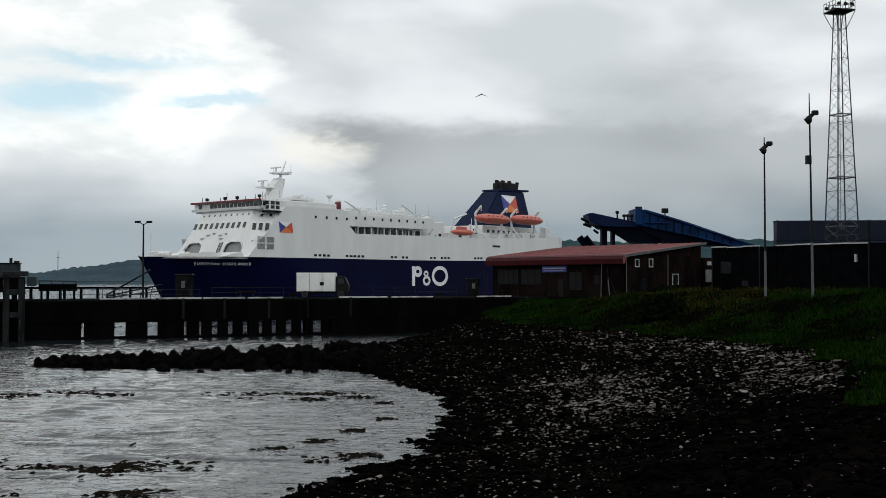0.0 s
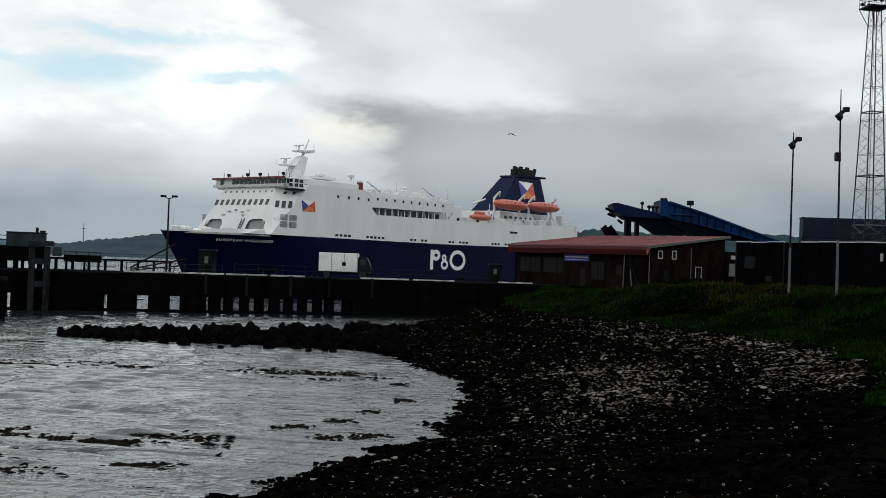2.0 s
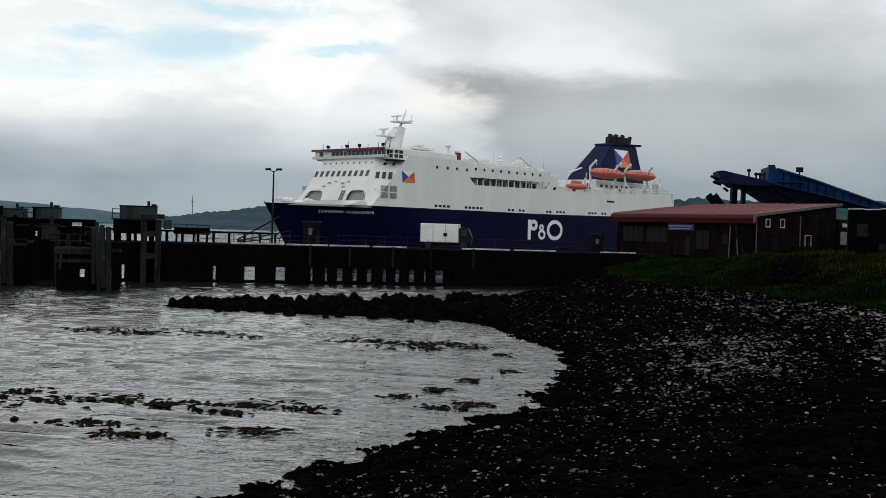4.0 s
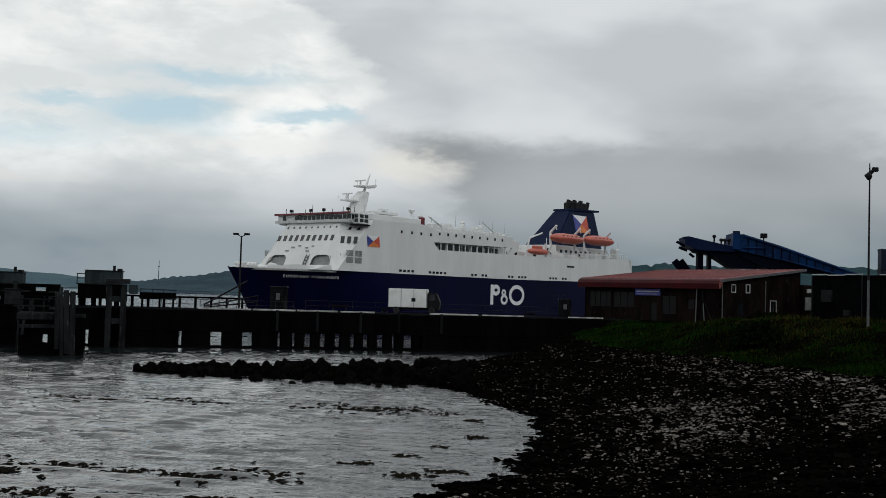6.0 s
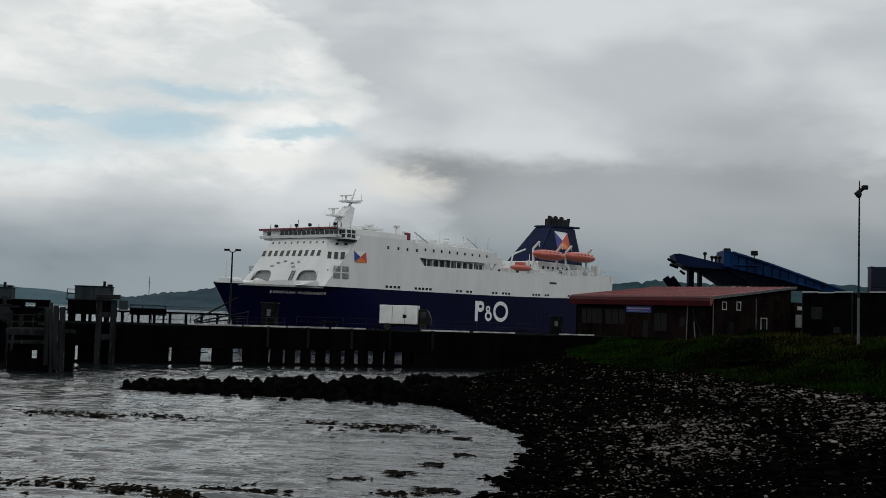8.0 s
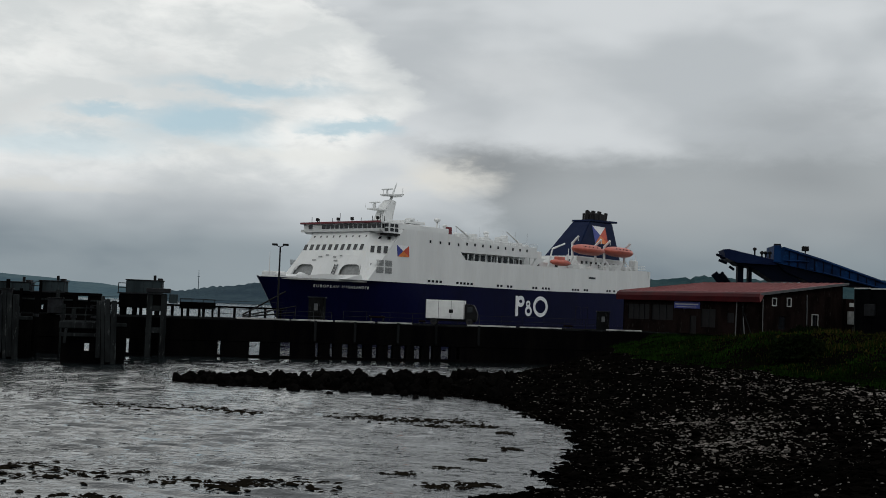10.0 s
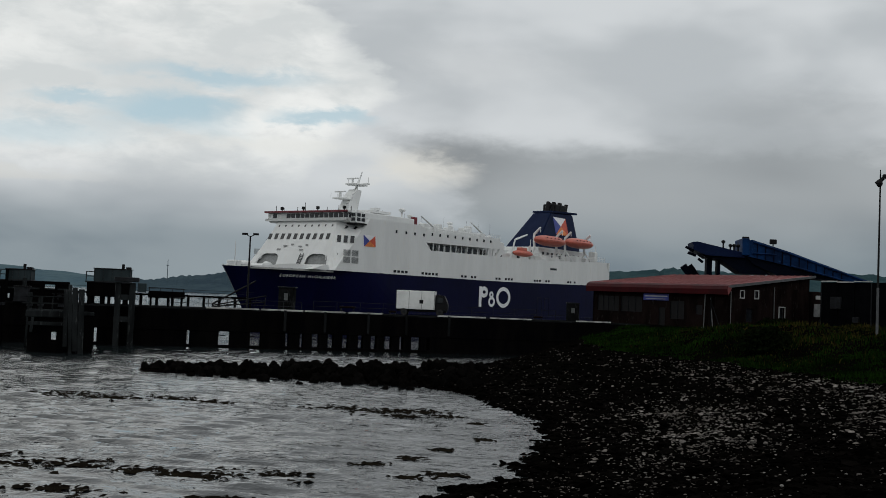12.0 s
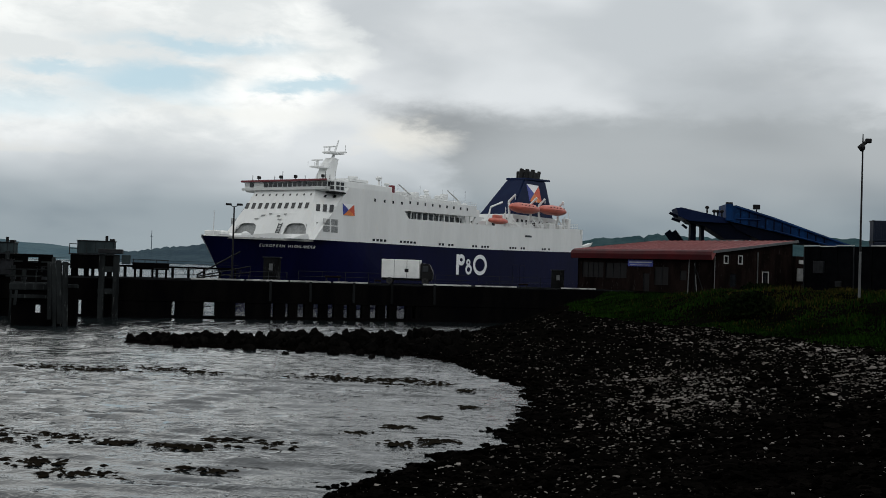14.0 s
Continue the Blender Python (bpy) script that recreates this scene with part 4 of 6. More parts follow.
def pier_body():
    bm = bmesh.new()
    box(bm, -70, 66, 0.15, 9, 3.9, 4.4)
    part("deck", bm, CONCRETE, pier)
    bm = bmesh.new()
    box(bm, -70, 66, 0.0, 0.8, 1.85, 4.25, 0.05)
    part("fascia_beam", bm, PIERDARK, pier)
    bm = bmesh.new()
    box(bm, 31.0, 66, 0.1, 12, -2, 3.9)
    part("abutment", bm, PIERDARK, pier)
    bm = bmesh.new()
    x = 2.0
    while x < 52:
        w = random.uniform(3.2, 6.5)
        if random.random() < 0.9:
            box(bm, x, x + w, -0.05, 0.35, 4.4, 4.58 + random.uniform(-0.02, 0.02), 0.03)
        x += w + random.uniform(0.05, 0.7)
    part("kerb", bm, KERB, pier, "pale worn concrete kerb")
    edges = [-70] + [v for g in GAPS for v in g] + [31.0]
    for a, b in zip(edges[::2], edges[1::2]):
        bm = bmesh.new()
        # each pile leans in a little towards its foot
        box(bm, a, b, 0.1, 1.1, -2.5, 1.95)
        for v in bm.verts:
            if v.co.z < 0:
                v.co.x += 0.07 if v.co.x > (a + b) / 2 else -0.07
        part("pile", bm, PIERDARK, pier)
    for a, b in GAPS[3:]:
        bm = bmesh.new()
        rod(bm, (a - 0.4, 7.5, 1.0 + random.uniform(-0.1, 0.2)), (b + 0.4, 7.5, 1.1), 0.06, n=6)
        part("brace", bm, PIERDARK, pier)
    # added dark beam, standing in for the pier's reflection along the water
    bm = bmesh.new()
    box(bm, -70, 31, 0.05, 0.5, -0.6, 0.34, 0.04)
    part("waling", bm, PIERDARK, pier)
    # pale fender posts on the face
    for x in (11.0, 15.7, 20.9, 25.6, 31.0):
        bm = bmesh.new()
        box(bm, x - 0.14, x + 0.14, -0.28, 0.0, 2.1, 4.5, 0.03)
        part("fender_post", bm, CONCRETE, pier)


pier_body()


def railing(x0, x1, y, z, h, step, name="railing", parent=None, mat=GREY_STEEL):
    bm = bmesh.new()
    n = max(int((x1 - x0) / step), 1)
    for i in range(n + 1):
        x = x0 + (x1 - x0) * i / n
        rod(bm, (x, y, z), (x, y, z + h), 0.035, n=6)
    for k in (0.5, 1.0):
        rod(bm, (x0, y, z + h * k), (x1, y, z + h * k), 0.03, n=6)
    return part(name, bm, mat, parent)


railing(-2, 13, 0.6, 4.4, 1.1, 2.0, parent=pier)
railing(16, 52, 8.6, 4.4, 1.25, 3.0, parent=pier)


def box_lorry():
    lorry = thing("box_lorry", "white box lorry parked on the pier", "lorry", PIER @ pose(28.9, 7.0, 4.4, 0, 0, -23))
    bm = bmesh.new()
    box(bm, -2.45, 2.45, -1.1, 1.1, 0.75, 3.1, 0.06)
    body = part("box_body", bm, LORRY, lorry)
    for x in (-2.42, -0.82, 0.78, 2.4):
        bm = bmesh.new()
        box(bm, x - 0.03, x + 0.03, -1.13, -1.08, 0.8, 3.05)
        part("seam", bm, VENT, body)
    bm = bmesh.new()
    box(bm, 0.5, 1.0, -1.14, -1.08, 1.5, 1.95, 0.03)
    part("placard", bm, BLACK, body)
    bm = bmesh.new()
    prism(bm, [(2.5, 0.6), (4.0, 0.6), (4.1, 1.5), (3.6, 2.6), (2.5, 2.7)], 1, -1.0, 1.0)
    bmesh.ops.bevel(bm, geom=list(bm.edges), offset=0.08, segments=2, affect="EDGES")
    cab = part("cab", bm, BLACK, lorry, "dark cab")
    bm = bmesh.new()
    box(bm, 2.75, 3.5, -1.04, -0.98, 1.6, 2.35, 0.04)
    part("side_window", bm, GLASS, cab)
    bm = bmesh.new()
    box(bm, -2.4, 3.9, -0.5, 0.5, 0.45, 0.72)
    part("chassis", bm, BLACK, lorry)
    for x in (-1.4, 3.1):
        for y in (-1.0, 0.8):
            bm = bmesh.new()
            rod(bm, (x, y - 0.1, 0.42), (x, y + 0.15, 0.42), 0.42, n=18)
            w = part("wheel", bm, RUBBER, lorry)
            bm = bmesh.new()
            rod(bm, (x, y - 0.13, 0.42), (x, y + 0.16, 0.42), 0.2, n=12)
            part("rim", bm, GREY_STEEL, w)


box_lorry()


def kiosk(x, y, w, h, name, label):
    k = thing(name, label, "hut", PIER @ pose(x, y, 4.4, 0, 0, -20))
    bm = bmesh.new()
    box(bm, -w / 2, w / 2, -0.7, 0.7, 0, h, 0.04)
    part("wall", bm, CONCRETE, k)
    bm = bmesh.new()
    box(bm, -w / 2 - 0.12, w / 2 + 0.12, -0.82, 0.82, h, h + 0.14, 0.03)
    part("roof", bm, GREY_STEEL, k)
    # pale steel pane: the window's lit look is put into the colour
    bm = bmesh.new()
    box(bm, -0.25, 0.2, -0.76, -0.7, h * 0.45, h * 0.75, 0.02)
    part("window", bm, GALV, k)


kiosk(12.2, 6.0, 1.9, 2.75, "hut", "small grey concrete control hut with a pale window")
kiosk(51.0, 7.5, 1.6, 2.3, "hut", "small dark pierside hut with a pale window")


def debris():
    for x, w, h in ((18.8, 1.9, 0.9), (24.4, 0.8, 0.5), (43.6, 1.2, 0.5)):
        c = thing("cable_reel_stand", "low rusty mooring gear on the pier edge", "mooring gear", PIER @ pose(x, 2.0, 4.4))
        for sx in (-w / 2, w / 2):
            bm = bmesh.new()
            rod(bm, (sx, 0, 0), (sx * 0.6, 0, h), 0.06)
            rod(bm, (sx * 0.6, 0, 0), (sx, 0, h), 0.06)
            part("end_frame", bm, GREY_STEEL, c)
        bm = bmesh.new()
        rod(bm, (-w / 2, 0, h * 0.8), (w / 2, 0, h * 0.8), 0.12, n=10)
        part("drum", bm, BRICKWALL, c)


debris()


def twin_lamp(m, h, name="lamp_post", label="tall dark twin-headed lamp post"):
    p = thing(name, label, "lamp post", m)
    bm = bmesh.new()
    rod(bm, (0, 0, 0), (0, 0, h), 0.14, 0.09, 10)
    part("pole", bm, BLACK, p)
    for s in (-1, 1):
        bm = bmesh.new()
        rod(bm, (0, 0, h - 0.1), (s * 0.5, 0, h + 0.15), 0.05, n=6)
        box(bm, min(s * 0.35, s * 1.0), max(s * 0.35, s * 1.0), -0.2, 0.2, h + 0.1, h + 0.35, 0.06)
        part("lamp_head", bm, BLACK, p)


twin_lamp(pose(-35.04, 125, 4.4), 8.75)


# ---- old dolphins and landing stage at the seaward end ----
def dolphin(x, y, turn, w, deep, top):
    d = thing("dolphin", "old concrete berthing dolphin with leaning weathered columns", "dolphin", pose(x, y, 0, 0, 0, turn))
    f = -deep / 2
    bm = bmesh.new()
    box(bm, -w / 2 - 0.25, w / 2 - 0.7, f - 0.2, -f, top - 0.75, top - 0.1, 0.1)
    part("cap", bm, DOLPHIN, d)
    bm = bmesh.new()
    box(bm, -w / 2 - 0.1, w / 2 - 0.9, f - 0.42, f - 0.2, top - 1.5, top - 1.15, 0.05)
    part("waling", bm, DOLPHIN, d)
    bm = bmesh.new()
    for y0, y1 in ((f + 0.1, f + 0.7), (-f - 0.6, -f)):
        wide = 0.0 if y0 < 0 else 1.4
        box(bm, -w / 2, -0.05 - wide, y0, y1, -2.5, top - 0.75)
        box(bm, 0.75 + wide * 0.5, w / 2, y0, y1, -2.5, top - 0.75)
        box(bm, -0.05 - wide, 0.75 + wide * 0.5, y0, y1, 1.95 + wide * 0.1, top - 0.75)
        box(bm, -0.05 - wide, 0.75 + wide * 0.5, y0, y1, -2.5, 1.2 - wide * 0.6)
    bmesh.ops.remove_doubles(bm, verts=bm.verts, dist=0.001)
    part("base", bm, PIERDARK, d)
    # columns of several heights: foot x, head x, foot z, head z, half width
    for x0, x1, z0, z1, hw in ((-w / 2 + 0.3, -w / 2 + 0.42, 1.9, top - 0.75, 0.13), (w / 2 - 0.95, w / 2 - 1.1, 0.6, top + 1.9, 0.2), (w / 2 - 0.45, w / 2 - 0.75, -0.8, top + 2.4, 0.17),
                               (w / 2 - 0.05, w / 2 - 0.3, 0.2, top + 2.1, 0.24), (w / 2 + 0.45, w / 2 + 0.3, -0.5, top + 2.0, 0.26)):
        bm = bmesh.new()
        box(bm, -hw, hw, -0.3, 0.25, z0, z1, 0.05)
        for v in bm.verts:
            v.co.x += x0 + (x1 - x0) * (v.co.z - z0) / (z1 - z0)
            v.co.y += f - 0.35
        part("column", bm, DOLPHIN, d)
    bm = bmesh.new()
    box(bm, w / 2 + 0.1, w / 2 + 1.5, f + 0.6, f + 1.8, -1.5, top - 0.5, 0.08)
    part("side_block", bm, PIERDARK, d)
    bm = bmesh.new()
    box(bm, w / 2 + 0.05, w / 2 + 1.55, f + 0.5, f + 1.9, top - 0.5, top - 0.15, 0.06)
    part("side_cap", bm, DOLPHIN, d)
    for z in (top + 0.5, top + 1.15):
        bm = bmesh.new()
        rod(bm, (-w / 2 - 0.6, f + 0.2, z), (w / 2 - 1.0, f + 0.2, z + 0.05), 0.07, n=6)
        part("rail", bm, DOLPHIN, d)
    for i in range(4):
        bm = bmesh.new()
        xx = -w / 2 + i * (w - 1.2) / 3
        rod(bm, (xx, f + 0.2, top - 0.1), (xx, f + 0.2, top + 1.2), 0.06, n=6)
        part("rail_post", bm, DOLPHIN, d)


dolphin(-46.72, 99.13, 24, 4.3, 5.5, 4.05)
dolphin(-58.5, 100.5, 18, 7.0, 5.0, 4.3)


def gantry_house(x, y, turn, w, h, z0, foot=5.25, name="gantry_hut"):
    g = thing(name, "grey steel cabin raised on a dark frame beside the pier", "cabin", pose(x, y, 0, 0, 0, turn))
    bm = bmesh.new()
    box(bm, -w / 2, w / 2, -1.2, 1.2, z0, z0 + h, 0.05)
    cab = part("cabin", bm, CABIN, g)
    bm = bmesh.new()
    box(bm, -w / 2 - 0.1, w / 2 + 0.1, -1.3, 1.3, z0 + h, z0 + h + 0.1, 0.03)
    part("roof", bm, BLACK, cab)
    for i in range(5):
        bm = bmesh.new()
        xx = -w / 2 + i * w / 4
        box(bm, xx - 0.025, xx + 0.025, -1.23, -1.19, z0 + 0.1, z0 + h - 0.05)
        part("batten", bm, GREY_STEEL, cab)
    bm = bmesh.new()
    box(bm, -w / 2 - 0.7, w / 2, -1.3, 1.3, foot, z0 - 0.15, 0.05)
    part("girder_frame", bm, PIERDARK, g)
    bm = bmesh.new()
    box(bm, -w / 2 - 0.9, w / 2 + 0.1, -1.4, 1.4, z0 - 0.15, z0, 0.03)
    part("floor_plate", bm, GREY_STEEL, g)
    for xx, r in ((-w / 2 - 0.4, 0.22), (-w / 2 + 0.9, 0.16), (w / 2 - 0.5, 0.2)):
        for yy in (-1.0, 1.0):
            bm = bmesh.new()
            rod(bm, (xx, yy, 4.2), (xx, yy, foot), r, n=8)
            part("leg", bm, PIERDARK, g)
    bm = bmesh.new()
    rod(bm, (w / 2 - 0.9, 0, z0 + h), (w / 2 - 0.9, 0, z0 + h + 0.65), 0.16)
    part("stub_mast", bm, BLACK, g)
    bm = bmesh.new()
    box(bm, w / 2 - 0.5, w / 2 + 0.0, -0.9, 0.2, z0 + h + 0.1, z0 + h + 0.32, 0.04)
    part("roof_box", bm, BLACK, g)
    for z in (z0 + 0.55, z0 + 1.05):
        bm = bmesh.new()
        rod(bm, (-w / 2 - 0.85, -1, z), (-w / 2, -1, z), 0.05, n=6)
        part("side_rail", bm, GREY_STEEL, g)
    bm = bmesh.new()
    rod(bm, (-w / 2 - 0.85, -1, z0), (-w / 2 - 0.85, -1, z0 + 1.08), 0.05, n=6)
    part("side_post", bm, GREY_STEEL, g)


gantry_house(-48.6, 117.5, 16, 3.9, 1.4, 6.95)
gantry_house(-57.3, 113.0, 16, 2.6, 1.1, 6.75)
gantry_house(-61.6, 112.5, 16, 3.6, 0.9, 6.7)


def column_head(x, y, turn):
    """Tall concrete tower head between the dolphin and the cabin."""
    c = thing("tower_block", "weathered concrete fender tower with a flat head", "tower", pose(x, y, 0, 0, 0, turn))
    for sx in (-0.75, 0.75):
        bm = bmesh.new()
        box(bm, sx - 0.3, sx + 0.3, -0.5, 0.5, -1.5, 6.9, 0.05)
        part("leg", bm, DOLPHIN, c)
    bm = bmesh.new()
    box(bm, -1.15, 1.4, -0.9, 0.9, 7.0, 7.5, 0.06)
    part("head", bm, GREY_STEEL, c)
    for z in (2.6, 5.0):
        bm = bmesh.new()
        box(bm, -1.1, 1.1, -0.35, 0.35, z, z + 0.6, 0.04)
        part("cross_beam", bm, DOLPHIN, c)
    bm = bmesh.new()
    box(bm, 1.3, 2.2, -0.4, 0.4, 5.9, 6.9, 0.04)
    part("switch_box", bm, CABIN, c)


column_head(-45.35, 113.15, 18)


def landing_stage():
    """Dark framed landing stage seaward of the dolphins: beams, uprights and boarding between them."""
    k = thing("landing_stage", "dark timber landing stage with rails and boarding", "landing stage", pose(-68.5, 108.0, 0, 0, 0, 18), kind="structure")
    for z0, z1, mat in ((4.2, 4.75, PIERDARK), (5.75, 5.95, DOLPHIN), (6.35, 6.7, PIERDARK)):
        bm = bmesh.new()
        box(bm, -20, 17.5, 0.0, 0.5, z0, z1, 0.04)
        part("beam", bm, mat, k)
    r = random.Random(7)
    x = -20.0
    while x < 17:
        w = r.uniform(0.25, 0.5)
        bm = bmesh.new()
        box(bm, x, x + w, -0.12, 0.35, -2.5 if x < 9 else 4.2, 6.7 + r.choice((0.0, 0.0, 0.25, 1.2)), 0.03)
        part("upright", bm, r.choice((PIERDARK, PIERDARK, DOLPHIN)), k)
        gap = r.uniform(0.9, 2.0)
        if r.random() < 0.85:
            bm = bmesh.new()
            box(bm, x + w, x + w + gap, 0.15, 0.4, 4.7, r.choice((5.8, 6.4, 6.4)), 0.03)
            part("boarding", bm, PIERDARK, k)
        if x < 9:
            bm = bmesh.new()
            box(bm, x + w, x + w + gap, 0.2, 0.45, -2.0, 4.2, 0.03)
            part("fender_boarding", bm, PIERDARK, k)
        x += w + gap
    bm = bmesh.new()
    box(bm, -20, 17.5, 0.5, 6.0, 4.1, 4.4)
    part("deck", bm, CONCRETE, k)


landing_stage()


def walkway():
    """Short raised walkway from the tower towards the outer jetty."""
    k = thing("walkway", "dark steel walkway raised on short legs over the pier", "walkway", pose(-42.6, 118.4, 0, 0, 0, 20))
    bm = bmesh.new()
    box(bm, -2.0, 2.0, -0.6, 0.6, 5.35, 6.1, 0.05)
    part("girder", bm, PIERDARK, k)
    for x in (-1.7, 0.2, 1.7):
        bm = bmesh.new()
        rod(bm, (x, -0.4, 4.2), (x, -0.4, 5.4), 0.12, n=8)
        part("leg", bm, PIERDARK, k)
    bm = bmesh.new()
    rod(bm, (-2.0, -0.55, 6.5), (2.0, -0.55, 6.45), 0.04, n=6)
    part("handrail", bm, GREY_STEEL, k)
    for i in range(4):
        bm = bmesh.new()
        rod(bm, (-1.9 + i * 1.25, -0.55, 6.1), (-1.9 + i * 1.25, -0.55, 6.48), 0.04, n=6)
        part("rail_post", bm, GREY_STEEL, k)


walkway()


def old_piles():
    """Row of worn timber piles and stubs on the landing stage."""
    r = random.Random(31)
    for i in range(13):
        x = -70 + i * 1.75 + r.uniform(-0.4, 0.4)
        y = 104 + 0.33 * (x + 46) + r.uniform(-0.5, 0.5) + 2.5
        p = thing("timber_pile", "worn grey timber pile on the landing stage", "pile", pose(x, y, 0, r.uniform(-2, 2), r.uniform(-3, 3), 0), group="landing stage piles")
        bm = bmesh.new()
        rod(bm, (0, 0, -2), (0, 0, 5.0 + r.uniform(0, 1.6)), 0.27, 0.23, 9)
        part("shaft", bm, DOLPHIN if i % 3 else PIERDARK, p)
        bm = bmesh.new()
        rod(bm, (0, 0, 4.1), (0, 0, 4.4), 0.31, 0.31, 9)
        part("band", bm, GREY_STEEL, p)


old_piles()


def landing_clutter():
    for x, y, w, h, z in ((-52.5, 114, 2.4, 0.9, 4.4), (-55.5, 110, 1.5, 1.6, 4.4), (-67.5, 108, 3.0, 1.1, 4.4), (-60.0, 108, 1.0, 2.4, 4.4)):
        b = thing("bollard_housing", "dark steel housing on the landing stage", "housing", pose(x, y, z, 0, 0, 20))
        bm = bmesh.new()
        box(bm, -w / 2, w / 2, -0.6, 0.6, 0, h, 0.06)
        part("casing", bm, GREY_STEEL, b)
        bm = bmesh.new()
        box(bm, -w / 2 - 0.1, w / 2 + 0.1, -0.7, 0.7, h, h + 0.1, 0.02)
        part("lid", bm, BLACK, b)


landing_clutter()


# ---- thin outer jetty behind the pier ----
def outer_jetty():
    j = thing("jetty", "slender outer jetty with a thin deck on paired legs", "jetty", pose(-58, 170, 0, 0, 0, 14))
    bm = bmesh.new()
    box(bm, -34, 11, -1.0, 1.0, 5.2, 5.5, 0.04)
    part("deck", bm, PIERDARK, j)
    for i in range(18):
        x = -32 + i * 2.5
        bm = bmesh.new()
        rod(bm, (x, -0.6, -2), (x, -0.6, 5.3), 0.17, n=8)
        rod(bm, (x, 0.6, -2), (x, 0.6, 5.3), 0.17, n=8)
        part("trestle", bm, PIERDARK, j)
    bm = bmesh.new()
    for z in (5.95, 6.35):
        rod(bm, (-34, -0.9, z), (11, -0.9, z), 0.03, n=6)
    part("handrail", bm, GREY_STEEL, j)


outer_jetty()


def mooring_gangway():
    g = thing("gangway", "dark steel mooring gangway slanting up beside the bow", "gangway", pose(-36.2, 127, 4.4, 0, 0, 20))
    for z in (0.0, 0.75):
        bm = bmesh.new()
        rod(bm, (-3.6, 0, 0.1 + z * 0.2), (2.8, 0, 0.9 + z), 0.09, n=6)
        part("boom", bm, BLACK, g)
    for i in range(6):
        bm = bmesh.new()
        x = -3.2 + i * 1.15
        rod(bm, (x, 0, 0.0), (x + 0.3, 0, 0.3 + i * 0.28), 0.05, n=6)
        part("strut", bm, BLACK, g)
    bm = bmesh.new()
    rod(bm, (-3.6, 0, 0.4), (1.5, 0, 3.4), 0.11, n=6)
    part("stay", bm, BLACK, g)


mooring_gangway()


# ---- red-roofed shed on the quay: its own x runs along the front, y to the back ----
def shed():
    C, A = Vector((22.4, 132.0)), Vector((6.9, 147.7))
    turn = math.degrees(math.atan2(C.y - A.y, C.x - A.x))
    L = (C - A).length
    D = 17.4
    h = thing("terminal_shed", "long brown shed with a faded red sheet roof", "building", pose(A.x, A.y, 4.4, 0, 0, turn))
    EF, EB = 5.3, 7.1
    # walls with real openings in front and side
    def wall(name, spans, t, m):
        bm = bmesh.new()
        for x0, x1, z0, z1 in spans:
            box(bm, x0, x1, 0, t, z0, z1)
        bmesh.ops.remove_doubles(bm, verts=bm.verts, dist=0.001)
        ob = part(name, bm, BRICKWALL, h)
        ob.matrix_basis = m
        return ob

    def cut(x_end, top, holes):
        spans, x = [], 0.0
        for a, b, z0, z1 in holes:
            spans += [(x, a, 0, top), (a, b, z1, top)]
            if z0 > 0:
                spans.append((a, b, 0, z0))
            x = b
        return spans + [(x, x_end, 0, top)]
    fh = [(0.8, 4.6, 1.6, 3.6), (5.0, 8.6, 1.6, 3.6), (11.4, 12.4, 0, 2.3), (13.2, 15.4, 0.9, 3.2), (17.2, 18.2, 1.6, 2.8)]
    wall("front_wall", cut(L, 4.3, fh), 0.25, Matrix())
    sh = [(2.3, 3.0, 3.9, 4.7), (3.6, 5.0, 1.0, 2.6), (5.3, 6.0, 3.9, 4.8), (10.6, 11.8, 0.7, 2.9)]
    wall("side_wall", cut(D, EF, sh), 0.25, Matrix.Translation((L, 0, 0)) @ pose(0, 0, 0, 0, 0, 90))
    wall("back_wall", cut(L, EB - 0.1, []), 0.25, Matrix.Translation((0, D - 0.25, 0)))
    wall("far_wall", cut(D, EF, []), 0.25, Matrix.Translation((0.25, 0, 0)) @ pose(0, 0, 0, 0, 0, 90))
    bm = bmesh.new()
    prism(bm, [(0, EF), (D, EF), (D, EB)], 0, L - 0.26, L - 0.01)
    part("gable", bm, BRICKWALL, h)
    for a, b, z0, z1 in fh:
        bm = bmesh.new()
        box(bm, a, b, 0.12, 0.16, z0, z1)
        w = part("window" if z0 > 0 else "door", bm, BLACK, h)
        n = max(int((b - a) / 0.9), 1)
        for k in range(n + 1):
            bm = bmesh.new()
            x = a + (b - a) * k / n
            box(bm, x - 0.03, x + 0.03, 0.04, 0.11, z0, z1)
            part("mullion", bm, GREY_STEEL, w)
    for i, (a, b, z0, z1) in enumerate(sh):
        bm = bmesh.new()
        box(bm, L - 0.16, L - 0.12, a, b, z0, z1)
        w = part("window", bm, GLASS, h)
        if i != 1:
            bm = bmesh.new()
            f = 0.11
            for q in ((a - f, b + f, z0 - f, z0), (a - f, b + f, z1, z1 + f), (a - f, a, z0, z1), (b, b + f, z0, z1)):
                box(bm, L - 0.02, L + 0.06, q[0], q[1], q[2], q[3])
            part("window_frame", bm, PALE, w, "pale painted frame")
    # roof: shallow mono pitch in ribbed sheets, rolled over at the front eave
    bm = bmesh.new()
    prof = [(-0.9, EF - 1.15), (-1.0, EF - 0.5), (-0.85, EF - 0.12), (-0.45, EF + 0.08), (D + 0.5, EB + 0.15), (D + 0.5, EB - 0.05), (0.0, EF - 0.15), (-0.7, EF - 1.1)]
    prism(bm, prof, 0, -0.5, L + 0.5)
    for f in bm.faces:
        c = f.calc_center_median()
        f.material_index = 1 if c.y < -0.6 else 0
    roof = part("roof", bm, [ROOFRED, FASCIA], h, "faded red ribbed sheet roof")
